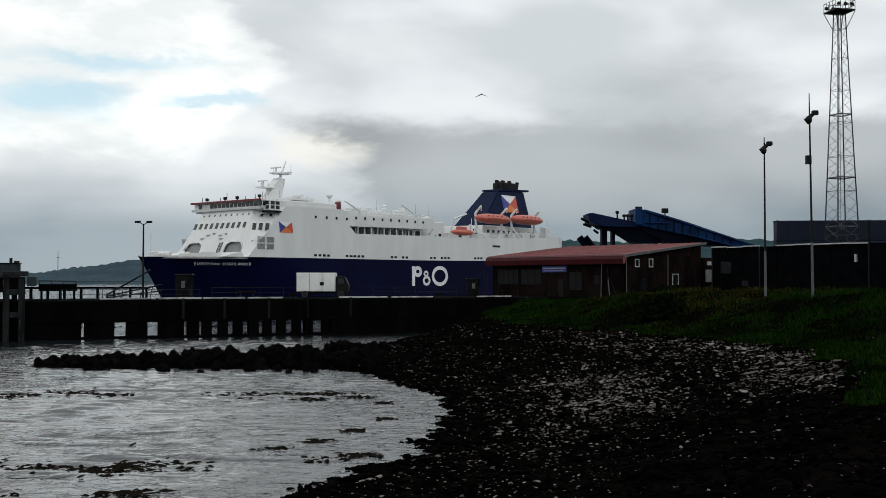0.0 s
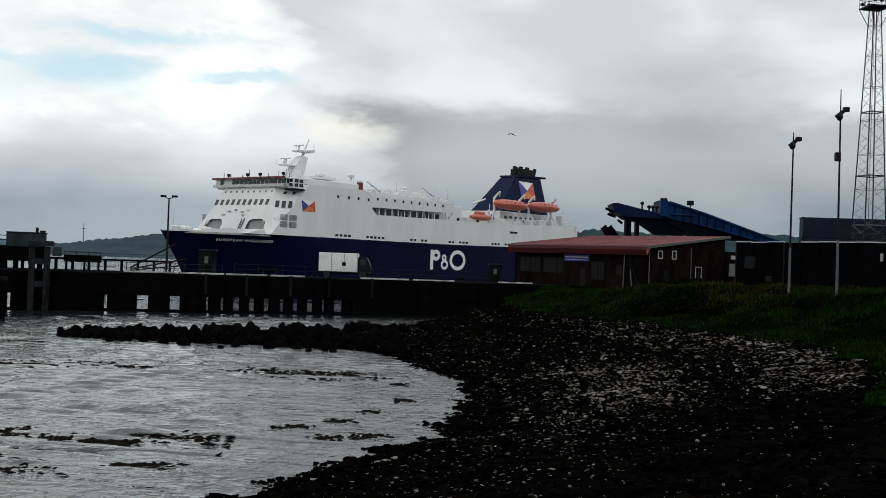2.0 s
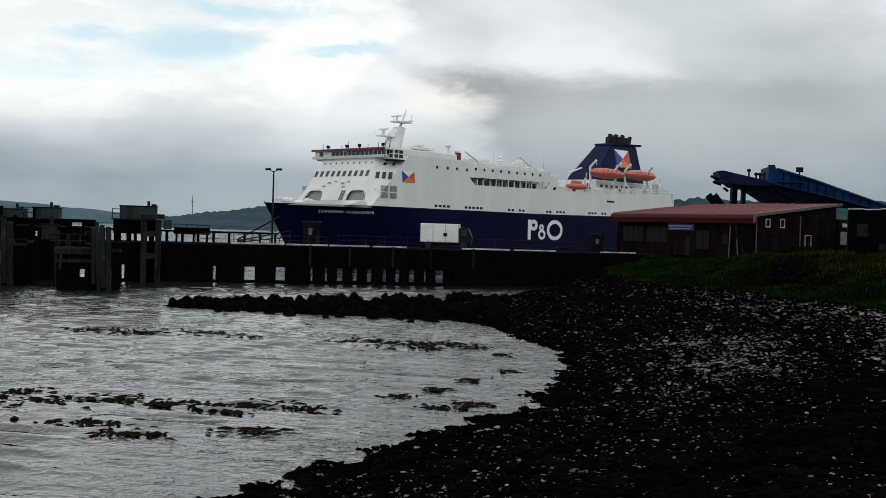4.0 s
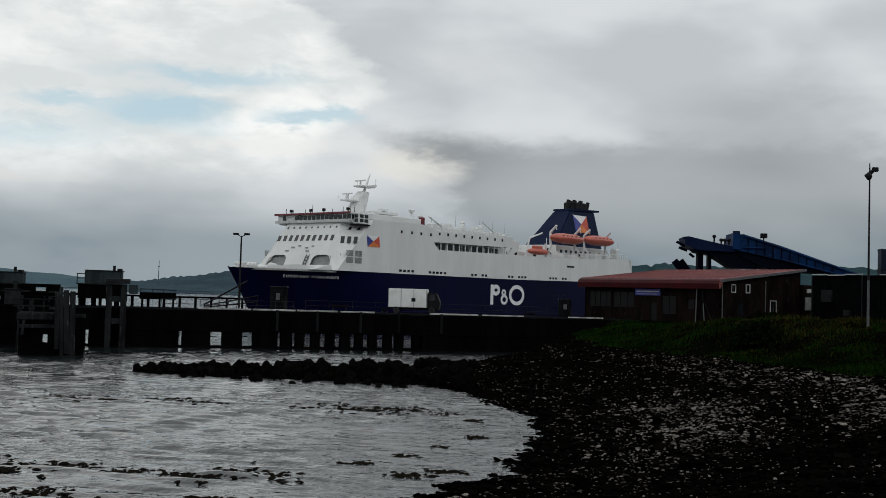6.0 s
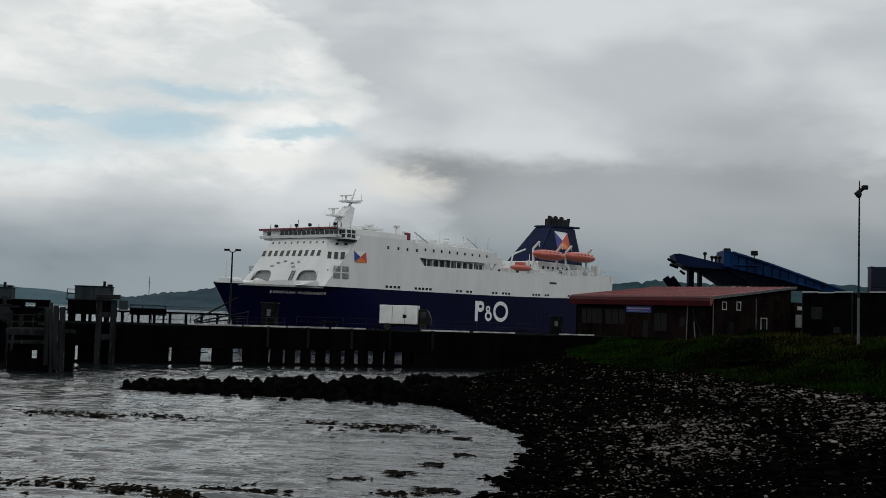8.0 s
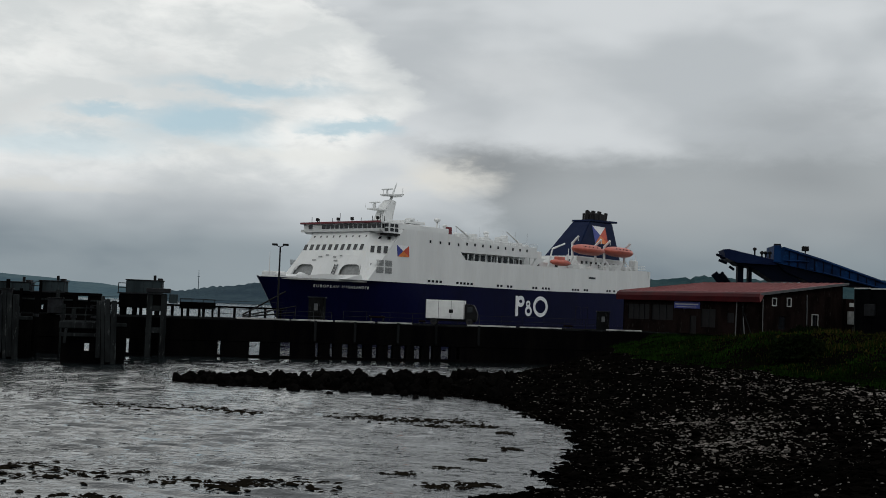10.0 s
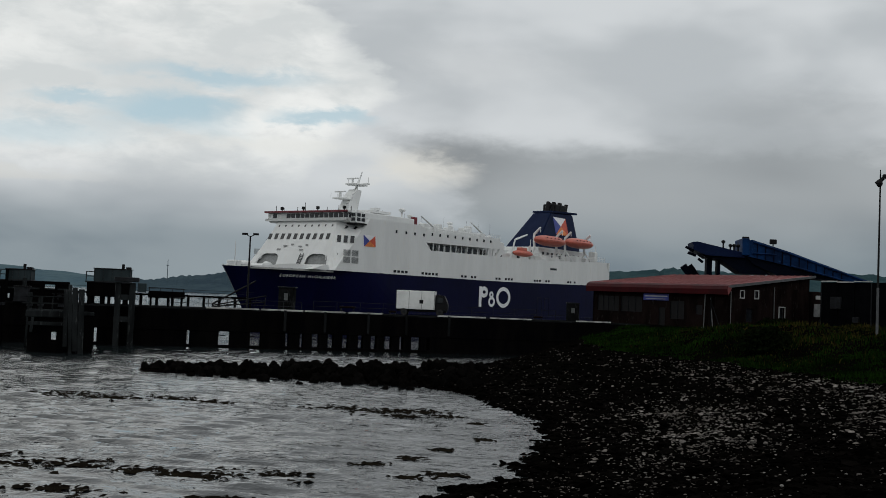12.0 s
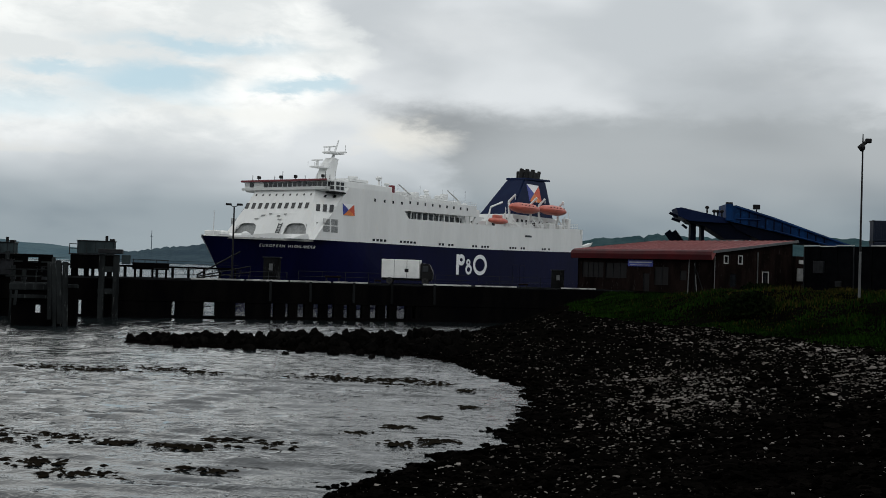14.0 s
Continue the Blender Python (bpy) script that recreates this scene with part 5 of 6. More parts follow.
    for i in range(int(L / 1.0) + 1):
        bm = bmesh.new()
        x = -0.4 + i * 1.0
        prism(bm, [(-0.45, EF + 0.085), (D + 0.5, EB + 0.155), (D + 0.5, EB + 0.2), (-0.45, EF + 0.13)], 0, x, x + 0.07)
        part("rib", bm, ROOFRED, roof)
    bm = bmesh.new()
    prism(bm, [(-0.9, EF - 0.2), (-0.5, EF + 0.02), (D + 0.55, EB + 0.2), (D + 0.55, EB - 0.12), (-0.4, EF - 0.3)], 0, L + 0.5, L + 0.56)
    part("verge_board", bm, GALV, roof, "pale grey verge board")
    # sign
    bm = bmesh.new()
    box(bm, 8.9, 13.0, -0.12, -0.04, 3.2, 4.05, 0.02)
    s = part("sign", bm, BLUESIGN, h, "blue sign with an unreadable white line")
    bm = bmesh.new()
    box(bm, 9.1, 12.8, -0.15, -0.12, 3.65, 3.8)
    box(bm, 9.3, 12.5, -0.15, -0.12, 3.35, 3.42)
    part("writing_bar", bm, PALE, s)
    bm = bmesh.new()
    rod(bm, (L - 2.2, -0.5, 0), (L - 2.2, -0.5, 4.6), 0.09)
    rod(bm, (L - 2.1, -0.5, 3.0), (L - 0.8, -0.5, 0.0), 0.06)
    rod(bm, (L - 2.2, -0.5, 4.2), (L - 0.4, -0.3, 4.9), 0.06)
    part("drain_pipe", bm, CONCRETE, h)
    # bare poles against the front corner and a downpipe on the side
    for a, b, r in (((L - 3.2, -0.55, 0), (L - 3.25, -0.3, 4.2), 0.07), ((L - 1.6, -0.9, 0), (L - 2.5, -0.2, 3.7), 0.06), ((L + 0.12, 0.25, 0), (L + 0.12, 0.25, 4.6), 0.06), ((L + 0.12, 9.3, 0), (L + 0.12, 9.3, 5.4), 0.07)):
        bm = bmesh.new()
        rod(bm, a, b, r, n=8)
        part("pole", bm, GALV, h)
    # lean-to at the back corner
    lt = part("lean_to", (lambda b: (box(b, L - 5, L + 0.2, D + 0.4, D + 4.5, 0, 5.2, 0.05), b)[1])(bmesh.new()), BRICKWALL, h)
    bm = bmesh.new()
    box(bm, L + 0.2, L + 0.3, D + 1.2, D + 3.9, 4.2, 4.7)
    part("notice", bm, PALE, lt)
    bm = bmesh.new()
    box(bm, L + 0.2, L + 0.3, D + 0.8, D + 2.2, 1.9, 3.6)
    part("window", bm, VENT, lt)


shed()


def tank(x, y, z, w, d, h, label, mat):
    t = thing("storage_tank", label, "tank", pose(x, y, z, 0, 0, 30))
    bm = bmesh.new()
    box(bm, -w / 2, w / 2, -d / 2, d / 2, 0.25, h, 0.15)
    part("shell", bm, mat, t)
    for sx in (-0.35, 0.35):
        bm = bmesh.new()
        box(bm, sx * w - 0.1, sx * w + 0.1, -d / 2, d / 2, -0.4, 0.25)
        part("cradle", bm, CONCRETE, t)


tank(41.5, 148, 5.2, 2.6, 2, 1.5, "small pale tank beside the shed", GALV)
tank(36.8, 140, 4.8, 3.2, 2, 1.2, "low grey skip beside the shed", GREY_STEEL)
tank(38.0, 141.5, 7.6, 1.0, 1.0, 1.6, "pale plastic header tank on a stand", GALV)


# ---- blue linkspan ----
def linkspan():
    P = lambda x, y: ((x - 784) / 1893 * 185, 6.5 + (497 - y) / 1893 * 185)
    k = thing("linkspan", "blue steel boarding ramp with a raised seaward end", "linkspan", pose(0, 185, 0))
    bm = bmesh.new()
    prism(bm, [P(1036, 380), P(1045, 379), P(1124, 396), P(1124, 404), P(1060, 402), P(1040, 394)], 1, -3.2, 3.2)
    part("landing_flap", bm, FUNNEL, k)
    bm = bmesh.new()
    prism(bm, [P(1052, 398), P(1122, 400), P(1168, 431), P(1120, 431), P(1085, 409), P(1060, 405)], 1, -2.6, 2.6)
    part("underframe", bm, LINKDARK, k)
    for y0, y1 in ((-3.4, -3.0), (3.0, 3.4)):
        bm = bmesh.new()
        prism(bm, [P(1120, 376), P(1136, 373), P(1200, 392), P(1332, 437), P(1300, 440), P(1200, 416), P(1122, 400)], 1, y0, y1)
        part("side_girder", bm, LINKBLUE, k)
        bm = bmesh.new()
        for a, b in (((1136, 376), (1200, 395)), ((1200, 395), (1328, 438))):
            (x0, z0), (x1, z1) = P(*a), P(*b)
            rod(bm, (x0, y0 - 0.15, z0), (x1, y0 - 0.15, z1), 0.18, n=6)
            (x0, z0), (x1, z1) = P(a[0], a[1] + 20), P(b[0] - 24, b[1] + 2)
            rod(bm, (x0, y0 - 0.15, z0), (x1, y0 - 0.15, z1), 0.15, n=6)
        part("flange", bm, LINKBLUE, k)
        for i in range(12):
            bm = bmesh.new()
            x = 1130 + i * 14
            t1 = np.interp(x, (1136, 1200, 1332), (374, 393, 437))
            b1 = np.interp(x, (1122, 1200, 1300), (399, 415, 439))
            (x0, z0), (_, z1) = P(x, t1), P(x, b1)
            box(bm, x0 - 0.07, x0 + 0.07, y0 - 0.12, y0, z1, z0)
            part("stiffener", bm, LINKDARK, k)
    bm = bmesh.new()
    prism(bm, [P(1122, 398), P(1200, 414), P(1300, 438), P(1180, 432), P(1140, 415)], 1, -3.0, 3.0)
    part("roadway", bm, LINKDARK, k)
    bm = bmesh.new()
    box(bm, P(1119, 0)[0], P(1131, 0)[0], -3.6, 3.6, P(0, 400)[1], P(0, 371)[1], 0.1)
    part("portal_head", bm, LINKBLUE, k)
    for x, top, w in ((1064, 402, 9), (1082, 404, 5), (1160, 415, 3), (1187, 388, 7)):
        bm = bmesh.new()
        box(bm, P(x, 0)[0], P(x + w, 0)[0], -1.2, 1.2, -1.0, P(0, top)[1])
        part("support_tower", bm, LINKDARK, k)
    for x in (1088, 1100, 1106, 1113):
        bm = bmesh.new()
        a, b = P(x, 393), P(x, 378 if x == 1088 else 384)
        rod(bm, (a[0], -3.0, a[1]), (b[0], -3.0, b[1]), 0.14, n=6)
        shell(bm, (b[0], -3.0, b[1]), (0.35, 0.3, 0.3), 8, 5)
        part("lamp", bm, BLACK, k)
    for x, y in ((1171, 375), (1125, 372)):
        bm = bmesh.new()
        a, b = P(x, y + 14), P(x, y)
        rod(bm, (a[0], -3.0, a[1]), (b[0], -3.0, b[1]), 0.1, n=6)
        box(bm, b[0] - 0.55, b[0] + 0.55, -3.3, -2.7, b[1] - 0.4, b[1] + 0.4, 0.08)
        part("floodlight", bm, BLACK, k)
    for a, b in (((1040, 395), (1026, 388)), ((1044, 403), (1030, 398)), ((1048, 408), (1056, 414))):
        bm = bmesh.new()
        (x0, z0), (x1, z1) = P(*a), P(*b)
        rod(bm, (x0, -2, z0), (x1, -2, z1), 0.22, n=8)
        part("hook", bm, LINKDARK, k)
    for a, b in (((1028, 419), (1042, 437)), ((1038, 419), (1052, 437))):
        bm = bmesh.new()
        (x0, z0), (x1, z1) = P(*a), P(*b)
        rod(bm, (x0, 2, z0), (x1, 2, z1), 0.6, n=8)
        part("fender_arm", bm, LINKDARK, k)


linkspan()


def tug():
    t = thing("workboat", "small white workboat lying behind the shed", "boat", pose(22.5, 215, 4.2, 0, 0, 175))
    bm = bmesh.new()
    prism(bm, [(-6, 0), (6, 0), (8, 3), (-6.5, 2.6)], 1, -2.2, 2.2)
    part("hull", bm, HULL, t)
    bm = bmesh.new()
    box(bm, -4, 3, -1.7, 1.7, 2.6, 5.0, 0.2)
    box(bm, -1.5, 2, -1.3, 1.3, 5.0, 6.6, 0.2)
    part("cabin", bm, WHITE, t)


tug()


def moored_bow():
    """Raked navy and white bow of another vessel at the next berth."""
    t = thing("moored_vessel", "navy and white bow of a vessel at the next berth", "ship", pose(11.6, 330, 0, 0, 0, 8))
    bm = bmesh.new()
    prism(bm, [(-16, 0), (5.5, 0), (3.0, 8), (1.2, 18.5), (-16, 17.0)], 1, -3.5, 3.5)
    part("hull", bm, HULL, t)
    bm = bmesh.new()
    prism(bm, [(2.2, 11.5), (7.0, 15.0), (7.4, 15.8), (3.4, 14.2), (1.9, 13.0)], 1, -3.7, 3.7)
    part("bow_flare", bm, WHITE, t)


moored_bow()


# ---- dark yard fence, boxes, lamps and the lighting tower on the right ----
def warehouse():
    """Long dark flat-roofed transit shed; its front runs off to the right, coming closer."""
    a, b = Vector((34.9, 138.5)), Vector((62.0, 99.0))
    turn = math.degrees(math.atan2(b.y - a.y, b.x - a.x))
    L = (b - a).length
    w = thing("warehouse", "long black sheet-clad transit shed with a pale roof edge", "building", pose(a.x, a.y, 4.2, 0, 0, turn))
    n = int(L / 2.4)
    for i in range(n):
        bm = bmesh.new()
        x0, x1 = L * i / n, L * (i + 1) / n
        box(bm, x0 + 0.02, x1 - 0.02, random.uniform(-0.03, 0.03), 0.25, 0, 6.5, 0.02)
        part("cladding_panel", bm, FENCE, w)
        bm = bmesh.new()
        box(bm, x0 - 0.06, x0 + 0.06, -0.12, 0.0, 0, 6.5)
        part("cladding_post", bm, GREY_STEEL if i % 3 == 0 else FENCE, w)
        if i not in (3, 9):
            bm = bmesh.new()
            z = 6.5 + random.uniform(-0.05, 0.05)
            box(bm, x0, x1 - random.uniform(0, 0.25), -0.2, 0.1, z, z + 0.14, 0.02)
            part("roof_edge", bm, PALE, w)
    bm = bmesh.new()
    box(bm, 0, L, 0.3, 14, 0, 6.45)
    part("core", bm, FENCE, w)
    for x, z, ww, hh in ((1.6, 3.2, 1.6, 1.5), (5.0, 1.6, 0.9, 0.7), (21.0, 4.4, 0.25, 0.9), (33.5, 3.6, 0.3, 0.9)):
        bm = bmesh.new()
        box(bm, x, x + ww, -0.3, -0.02, z, z + hh, 0.05)
        part("wall_box", bm, GREY_STEEL if ww > 0.5 else PALE, w)


warehouse()


def containers():
    first = thing("shipping_container", "stacked navy shipping container in the yard", "container", pose(53.2, 151, 12.05, 0, 0, -6), group="yard containers")
    bm = bmesh.new()
    box(bm, -6.1, 6.1, -1.22, 1.22, 0, 2.9, 0.08)
    body = part("body", bm, NAVYBOX, first)
    bm = bmesh.new()
    for i in range(40):
        x = -5.9 + i * 0.3
        box(bm, x - 0.06, x + 0.06, -1.26, -1.21, 0.2, 2.7)
    part("corrugation", bm, NAVYBOX, body)
    for x in (-6.05, 6.05):
        for z in (0.05, 2.85):
            bm = bmesh.new()
            box(bm, x - 0.1, x + 0.1, -1.28, 1.28, z - 0.08, z + 0.08)
            part("corner_casting", bm, BLACK, body)
    for i in range(4):
        for level in range(3):
            if i or level:
                copy_thing(first, pose(53.2 + i * 12.5, 151 - i * 1.4, 12.05 - 2.95 * level, 0, 0, -6))


containers()


def camera_mast(x, y, h, name, label, lean=0.0, boxy=False, spike=0.4):
    z = float(land(x, y)) - 0.1
    p = thing(name, label, "mast", pose(x, y, z, 0, lean, 0))
    bm = bmesh.new()
    rod(bm, (0, 0, 0), (0, 0, h * 0.3), 0.09, 0.08, 10)
    low = part("lower_pole", bm, GALV, p, "galvanised lower tube")
    bm = bmesh.new()
    rod(bm, (0, 0, h * 0.3), (0, 0, h), 0.075, 0.05, 10)
    part("pole", bm, BLACK, p)
    bm = bmesh.new()
    rod(bm, (-0.25, 0, h - 0.55), (0.2, 0, h - 0.15), 0.15, 0.12, 8)
    box(bm, 0.15, 0.55, -0.15, 0.15, h - 0.2, h + 0.1, 0.05)
    shell(bm, (-0.05, 0, h - 0.5), (0.22, 0.22, 0.28), 8, 6)
    part("camera_head", bm, BLACK, p)
    bm = bmesh.new()
    rod(bm, (0, 0, h), (0, 0, h + spike), 0.045, 0.03, n=6)
    part("spike", bm, BLACK, p)
    if boxy:
        bm = bmesh.new()
        box(bm, -0.3, 0.05, -0.15, 0.15, h * 0.72, h * 0.75 + 0.2, 0.04)
        part("junction_box", bm, BLACK, p)


camera_mast(22.15, 73.5, 10.7, "camera_pole", "slim steel pole with a dark camera head", 0.0)
camera_mast(23.5, 68.0, 11.9, "camera_pole", "taller steel pole with a dark camera head", -0.5, True, 1.2)


def lattice_tower(x, y, h):
    z0 = 4.15
    t = thing("lighting_tower", "tall steel lattice lighting tower with a platform", "tower", pose(x, y, z0, 0, 0, 12))
    w0, w1 = 1.8, 0.52
    cor = lambda i, u: Vector(((w0 + (w1 - w0) * u) * (1, 1, -1, -1)[i], (w0 + (w1 - w0) * u) * (1, -1, -1, 1)[i], h * u))
    for i in range(4):
        bm = bmesh.new()
        rod(bm, cor(i, 0), cor(i, 1), 0.09, 0.07, 6)
        part("leg", bm, GREY_STEEL, t)
    n = 26
    us = [1 - (1 - k / n) ** 1.1 for k in range(n + 1)]
    for i in range(4):
        for k in range(n):
            a, b = (i, (i + 1) % 4) if k % 2 else ((i + 1) % 4, i)
            bm = bmesh.new()
            rod(bm, cor(a, us[k]), cor(b, us[k + 1]), 0.03, n=5)
            part("brace", bm, GALV, t)
            if k % 3 == 0:
                bm = bmesh.new()
                rod(bm, cor(i, us[k]), cor((i + 1) % 4, us[k]), 0.035, n=5)
                part("strut", bm, GALV, t)
    for u in (0.22, 0.42, 0.64):
        bm = bmesh.new()
        for i in range(4):
            rod(bm, cor(i, u), cor((i + 1) % 4, u), 0.08, n=6)
        part("ring_beam", bm, GREY_STEEL, t)
    bm = bmesh.new()
    rod(bm, (0.25, 0.6, 0), (0.1, 0.25, h), 0.03, n=5)
    rod(bm, (-0.25, 0.6, 0), (-0.1, 0.25, h), 0.03, n=5)
    for k in range(70):
        u = k / 70
        rod(bm, (0.25 - 0.15 * u, 0.6 - 0.35 * u, h * u), (-0.25 + 0.15 * u, 0.6 - 0.35 * u, h * u), 0.018, n=4)
    part("ladder", bm, GREY_STEEL, t)
    bm = bmesh.new()
    box(bm, -1.45, 1.45, -1.45, 1.45, h, h + 0.2, 0.03)
    for i in range(4):
        rod(bm, cor(i, 0.94), Vector(((1, 1, -1, -1)[i] * 1.4, (1, -1, -1, 1)[i] * 1.4, h)), 0.05, n=5)
    pl = part("platform", bm, BLACK, t)
    bm = bmesh.new()
    for i in range(4):
        c = [(1.4, 1.4), (1.4, -1.4), (-1.4, -1.4), (-1.4, 1.4)]
        a, b = c[i], c[(i + 1) % 4]
        for zz in (0.7, 1.3):
            rod(bm, (*a, h + zz), (*b, h + zz), 0.035, n=5)
        for k in range(4):
            p = Vector((*a, h)).lerp(Vector((*b, h)), k / 4)
            rod(bm, p, p + Vector((0, 0, 1.3)), 0.04, n=5)
    part("guard_rail", bm, GREY_STEEL, pl)
    for sx in (-0.95, 0.0, 0.95):
        for sy in (-1.6, 1.6):
            bm = bmesh.new()
            box(bm, sx - 0.22, sx + 0.22, sy * 0.9 - 0.15, sy * 0.9 + 0.15, h + 0.6, h + 1.0, 0.05)
            part("floodlight", bm, BLACK, pl)


lattice_tower(52.4, 140.4, 37.8)


# ---- the shore: boulders, stones, weed, grass ----
def lump(seed, n=2, rough=0.25):
    bm = bmesh.new()
    bmesh.ops.create_icosphere(bm, subdivisions=n, radius=1.0)
    for v in bm.verts:
        k = 1 + rough * noise.noise(v.co * 1.3 + Vector((seed * 3.1, seed, 0))) * 1.6 + 0.12 * noise.noise(v.co * 3.1 + Vector((seed, 0, seed)))
        v.co *= k
    me = bpy.data.meshes.new("lump")
    bm.to_mesh(me)
    bm.free()
    return me


def breakwater():
    b = thing("rock_spit", "low spit of black weed-covered boulders in the bay", "rocks", kind="structure")
    shapes = [lump(i) for i in range(7)]
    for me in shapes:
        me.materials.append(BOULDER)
    r = random.Random(5)
    for i in range(300):
        s = r.random() ** 0.8
        x = -31.5 + 27 * s
        wide = 1.0 + 3.2 * s ** 0.6
        y = 83.0 + 2.0 * s + r.gauss(-0.35, 0.75) * wide
        z = float(land(x, y))
        k = r.uniform(0.26, 0.60) * (0.75 + 0.35 * s)
        ob = new("boulder", shapes[i % 7])
        ob.parent = b
        ob.matrix_basis = Matrix.LocRotScale((x, y, max(z, -0.15) + 0.12 * k), Euler((r.uniform(0, 6), r.uniform(0, 6), r.uniform(0, 6))), Vector((k * r.uniform(0.9, 1.5), k * r.uniform(0.8, 1.2), k * r.uniform(0.6, 0.95))))


breakwater()


def ico():
    g = (1 + 5 ** 0.5) / 2
    v = np.array([(-1, g, 0), (1, g, 0), (-1, -g, 0), (1, -g, 0), (0, -1, g), (0, 1, g), (0, -1, -g), (0, 1, -g), (g, 0, -1), (g, 0, 1), (-g, 0, -1), (-g, 0, 1)]) / 1.9
    f = np.array([(0, 11, 5), (0, 5, 1), (0, 1, 7), (0, 7, 10), (0, 10, 11), (1, 5, 9), (5, 11, 4), (11, 10, 2), (10, 7, 6), (7, 1, 8), (3, 9, 4), (3, 4, 2), (3, 2, 6), (3, 6, 8), (3, 8, 9), (4, 9, 5), (2, 4, 11), (6, 2, 10), (8, 6, 7), (9, 8, 1)])
    return v, f


def scatter_stones(name, label, mat, x, y, size, flat):
    v, f = ico()
    n = len(x)
    z = land(x, y)
    jit = 1 + 0.15 * rng.standard_normal((n, 12, 1))
    a = rng.random(n) * math.tau
    sc = np.stack([size * rng.uniform(0.8, 1.6, n), size * rng.uniform(0.7, 1.1, n), size * flat * rng.uniform(0.6, 1.2, n)], -1)
    p = v[None] * jit * sc[:, None]
    c, s = np.cos(a)[:, None], np.sin(a)[:, None]
    q = np.stack([p[..., 0] * c - p[..., 1] * s, p[..., 0] * s + p[..., 1] * c, p[..., 2] + 0.12 * (p[..., 0] + p[..., 1]) * rng.standard_normal((n, 1))], -1)
    q += np.stack([x, y, z + 0.15 * sc[:, 2]], -1)[:, None]
    faces = (f[None] + 12 * np.arange(n)[:, None, None]).reshape(-1, 3)
    return soup(name, q.reshape(-1, 3), faces, mat, label, "stones", "stuff")


def beach():
    def throw(n, y0, y1, x1=34, power=1.0):
        y = y0 + (y1 - y0) * rng.random(n) ** power
        x = -14 + (x1 + 14) * rng.random(n)
        return x, y
    def light(x, y):
        """Where the shingle lies bare and pale: storm ridge under the grass, a patch mid beach, thin lines."""
        d = inland(x, y) / np.interp(y, (0, 80, 100, 118, 140), (1.0, 1.0, 0.75, 0.45, 0.3))
        far = np.clip((y - 34) / 9, 0, 1)
        ridge = np.exp(-((d - 15.6 - wavy(x, y, 0.3, 4)) / 2.1) ** 2) * far * np.clip((86 - y) / 14, 0.12, 1) * (0.85 + 0.3 * wavy(x, y, 0.9, 3))
        mid = np.exp(-((d - 7.5) / 2.9) ** 2) * np.clip((y - 34) / 12, 0, 1) * np.clip((66 - y) / 8, 0, 1) * np.clip(0.8 + 0.5 * wavy(x * 0.5, y, 0.8, 7), 0.35, 1)
        line = 0.55 * np.exp(-((d - 12.8 - 0.8 * wavy(x, y, 0.5, 1)) / 0.5) ** 2) * far
        patch = np.clip(wavy(x, y, 0.45, 6) * 1.6 - 0.2, 0, 1) * 0.14
        near = (0.17 + 0.14 * np.clip(wavy(x, y, 0.35, 9), 0, 1)) * np.clip((14.5 - d) / 6, 0.1, 1)
        return np.clip(ridge * 0.95 + mid * 0.95 + line + patch * 0.6 + near, 0, 1), d
    n = 380000
    y = 9.0 * (108 / 9.0) ** rng.random(n)
    x = y * rng.uniform(-0.62, 0.5, n)
    w, d = light(x, y)
    z0 = land(x, y)
    edge = 17.6 + 0.9 * wavy(x, y, 0.6, 3) + np.interp(y, (18, 40), (12, 0))
    keep = (d > 0.1) & (z0 > 0.03) & (d < edge) & (rng.random(n) < np.interp(y, (9, 25, 60, 108), (0.35, 0.8, 0.9, 0.55)))
    pale = rng.random(n) < w * 0.85
    a, b = keep & pale, keep & ~pale & (rng.random(n) < 0.27)
    sz = np.clip(rng.lognormal(-2.75, 0.42, n), 0.03, 0.22) * np.interp(y, (9, 30, 60), (0.5, 0.85, 1.25))
    scatter_stones("shingle", "bare grey beach stones in drifts", PEBBLE, x[a], y[a], sz[a] * 0.62, 0.5)
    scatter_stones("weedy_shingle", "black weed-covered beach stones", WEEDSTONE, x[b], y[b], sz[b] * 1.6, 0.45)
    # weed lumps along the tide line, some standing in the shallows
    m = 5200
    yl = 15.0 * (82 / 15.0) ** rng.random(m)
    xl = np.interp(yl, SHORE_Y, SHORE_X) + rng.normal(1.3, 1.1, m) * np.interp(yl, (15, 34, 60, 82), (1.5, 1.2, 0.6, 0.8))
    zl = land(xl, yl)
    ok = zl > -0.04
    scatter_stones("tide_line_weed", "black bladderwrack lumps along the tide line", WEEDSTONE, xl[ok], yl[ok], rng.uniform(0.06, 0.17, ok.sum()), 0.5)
    # larger pale stones, one by one
    shapes = [lump(20 + i, 1, 0.3) for i in range(6)]
    for me in shapes:
        me.materials.append(STONE)
    r = random.Random(9)
    n = 0
    while n < 260:
        yy = 14 + 46 * r.random() ** 1.3
        xx = r.uniform(-0.25, 0.45) * yy
        if float(inland(xx, yy)) < 0.5:
            continue
        k = r.uniform(0.025, 0.06) * min(yy / 28, 1.0)
        ob = new("stone", shapes[n % 6])
        ob.parent = GROUND
        ob.matrix_basis = Matrix.LocRotScale((xx, yy, float(land(xx, yy)) + 0.3 * k), Euler((r.uniform(-.3, .3), r.uniform(-.3, .3), r.uniform(0, 6))), Vector((k * 1.4, k, k * 0.7)))
        n += 1


beach()


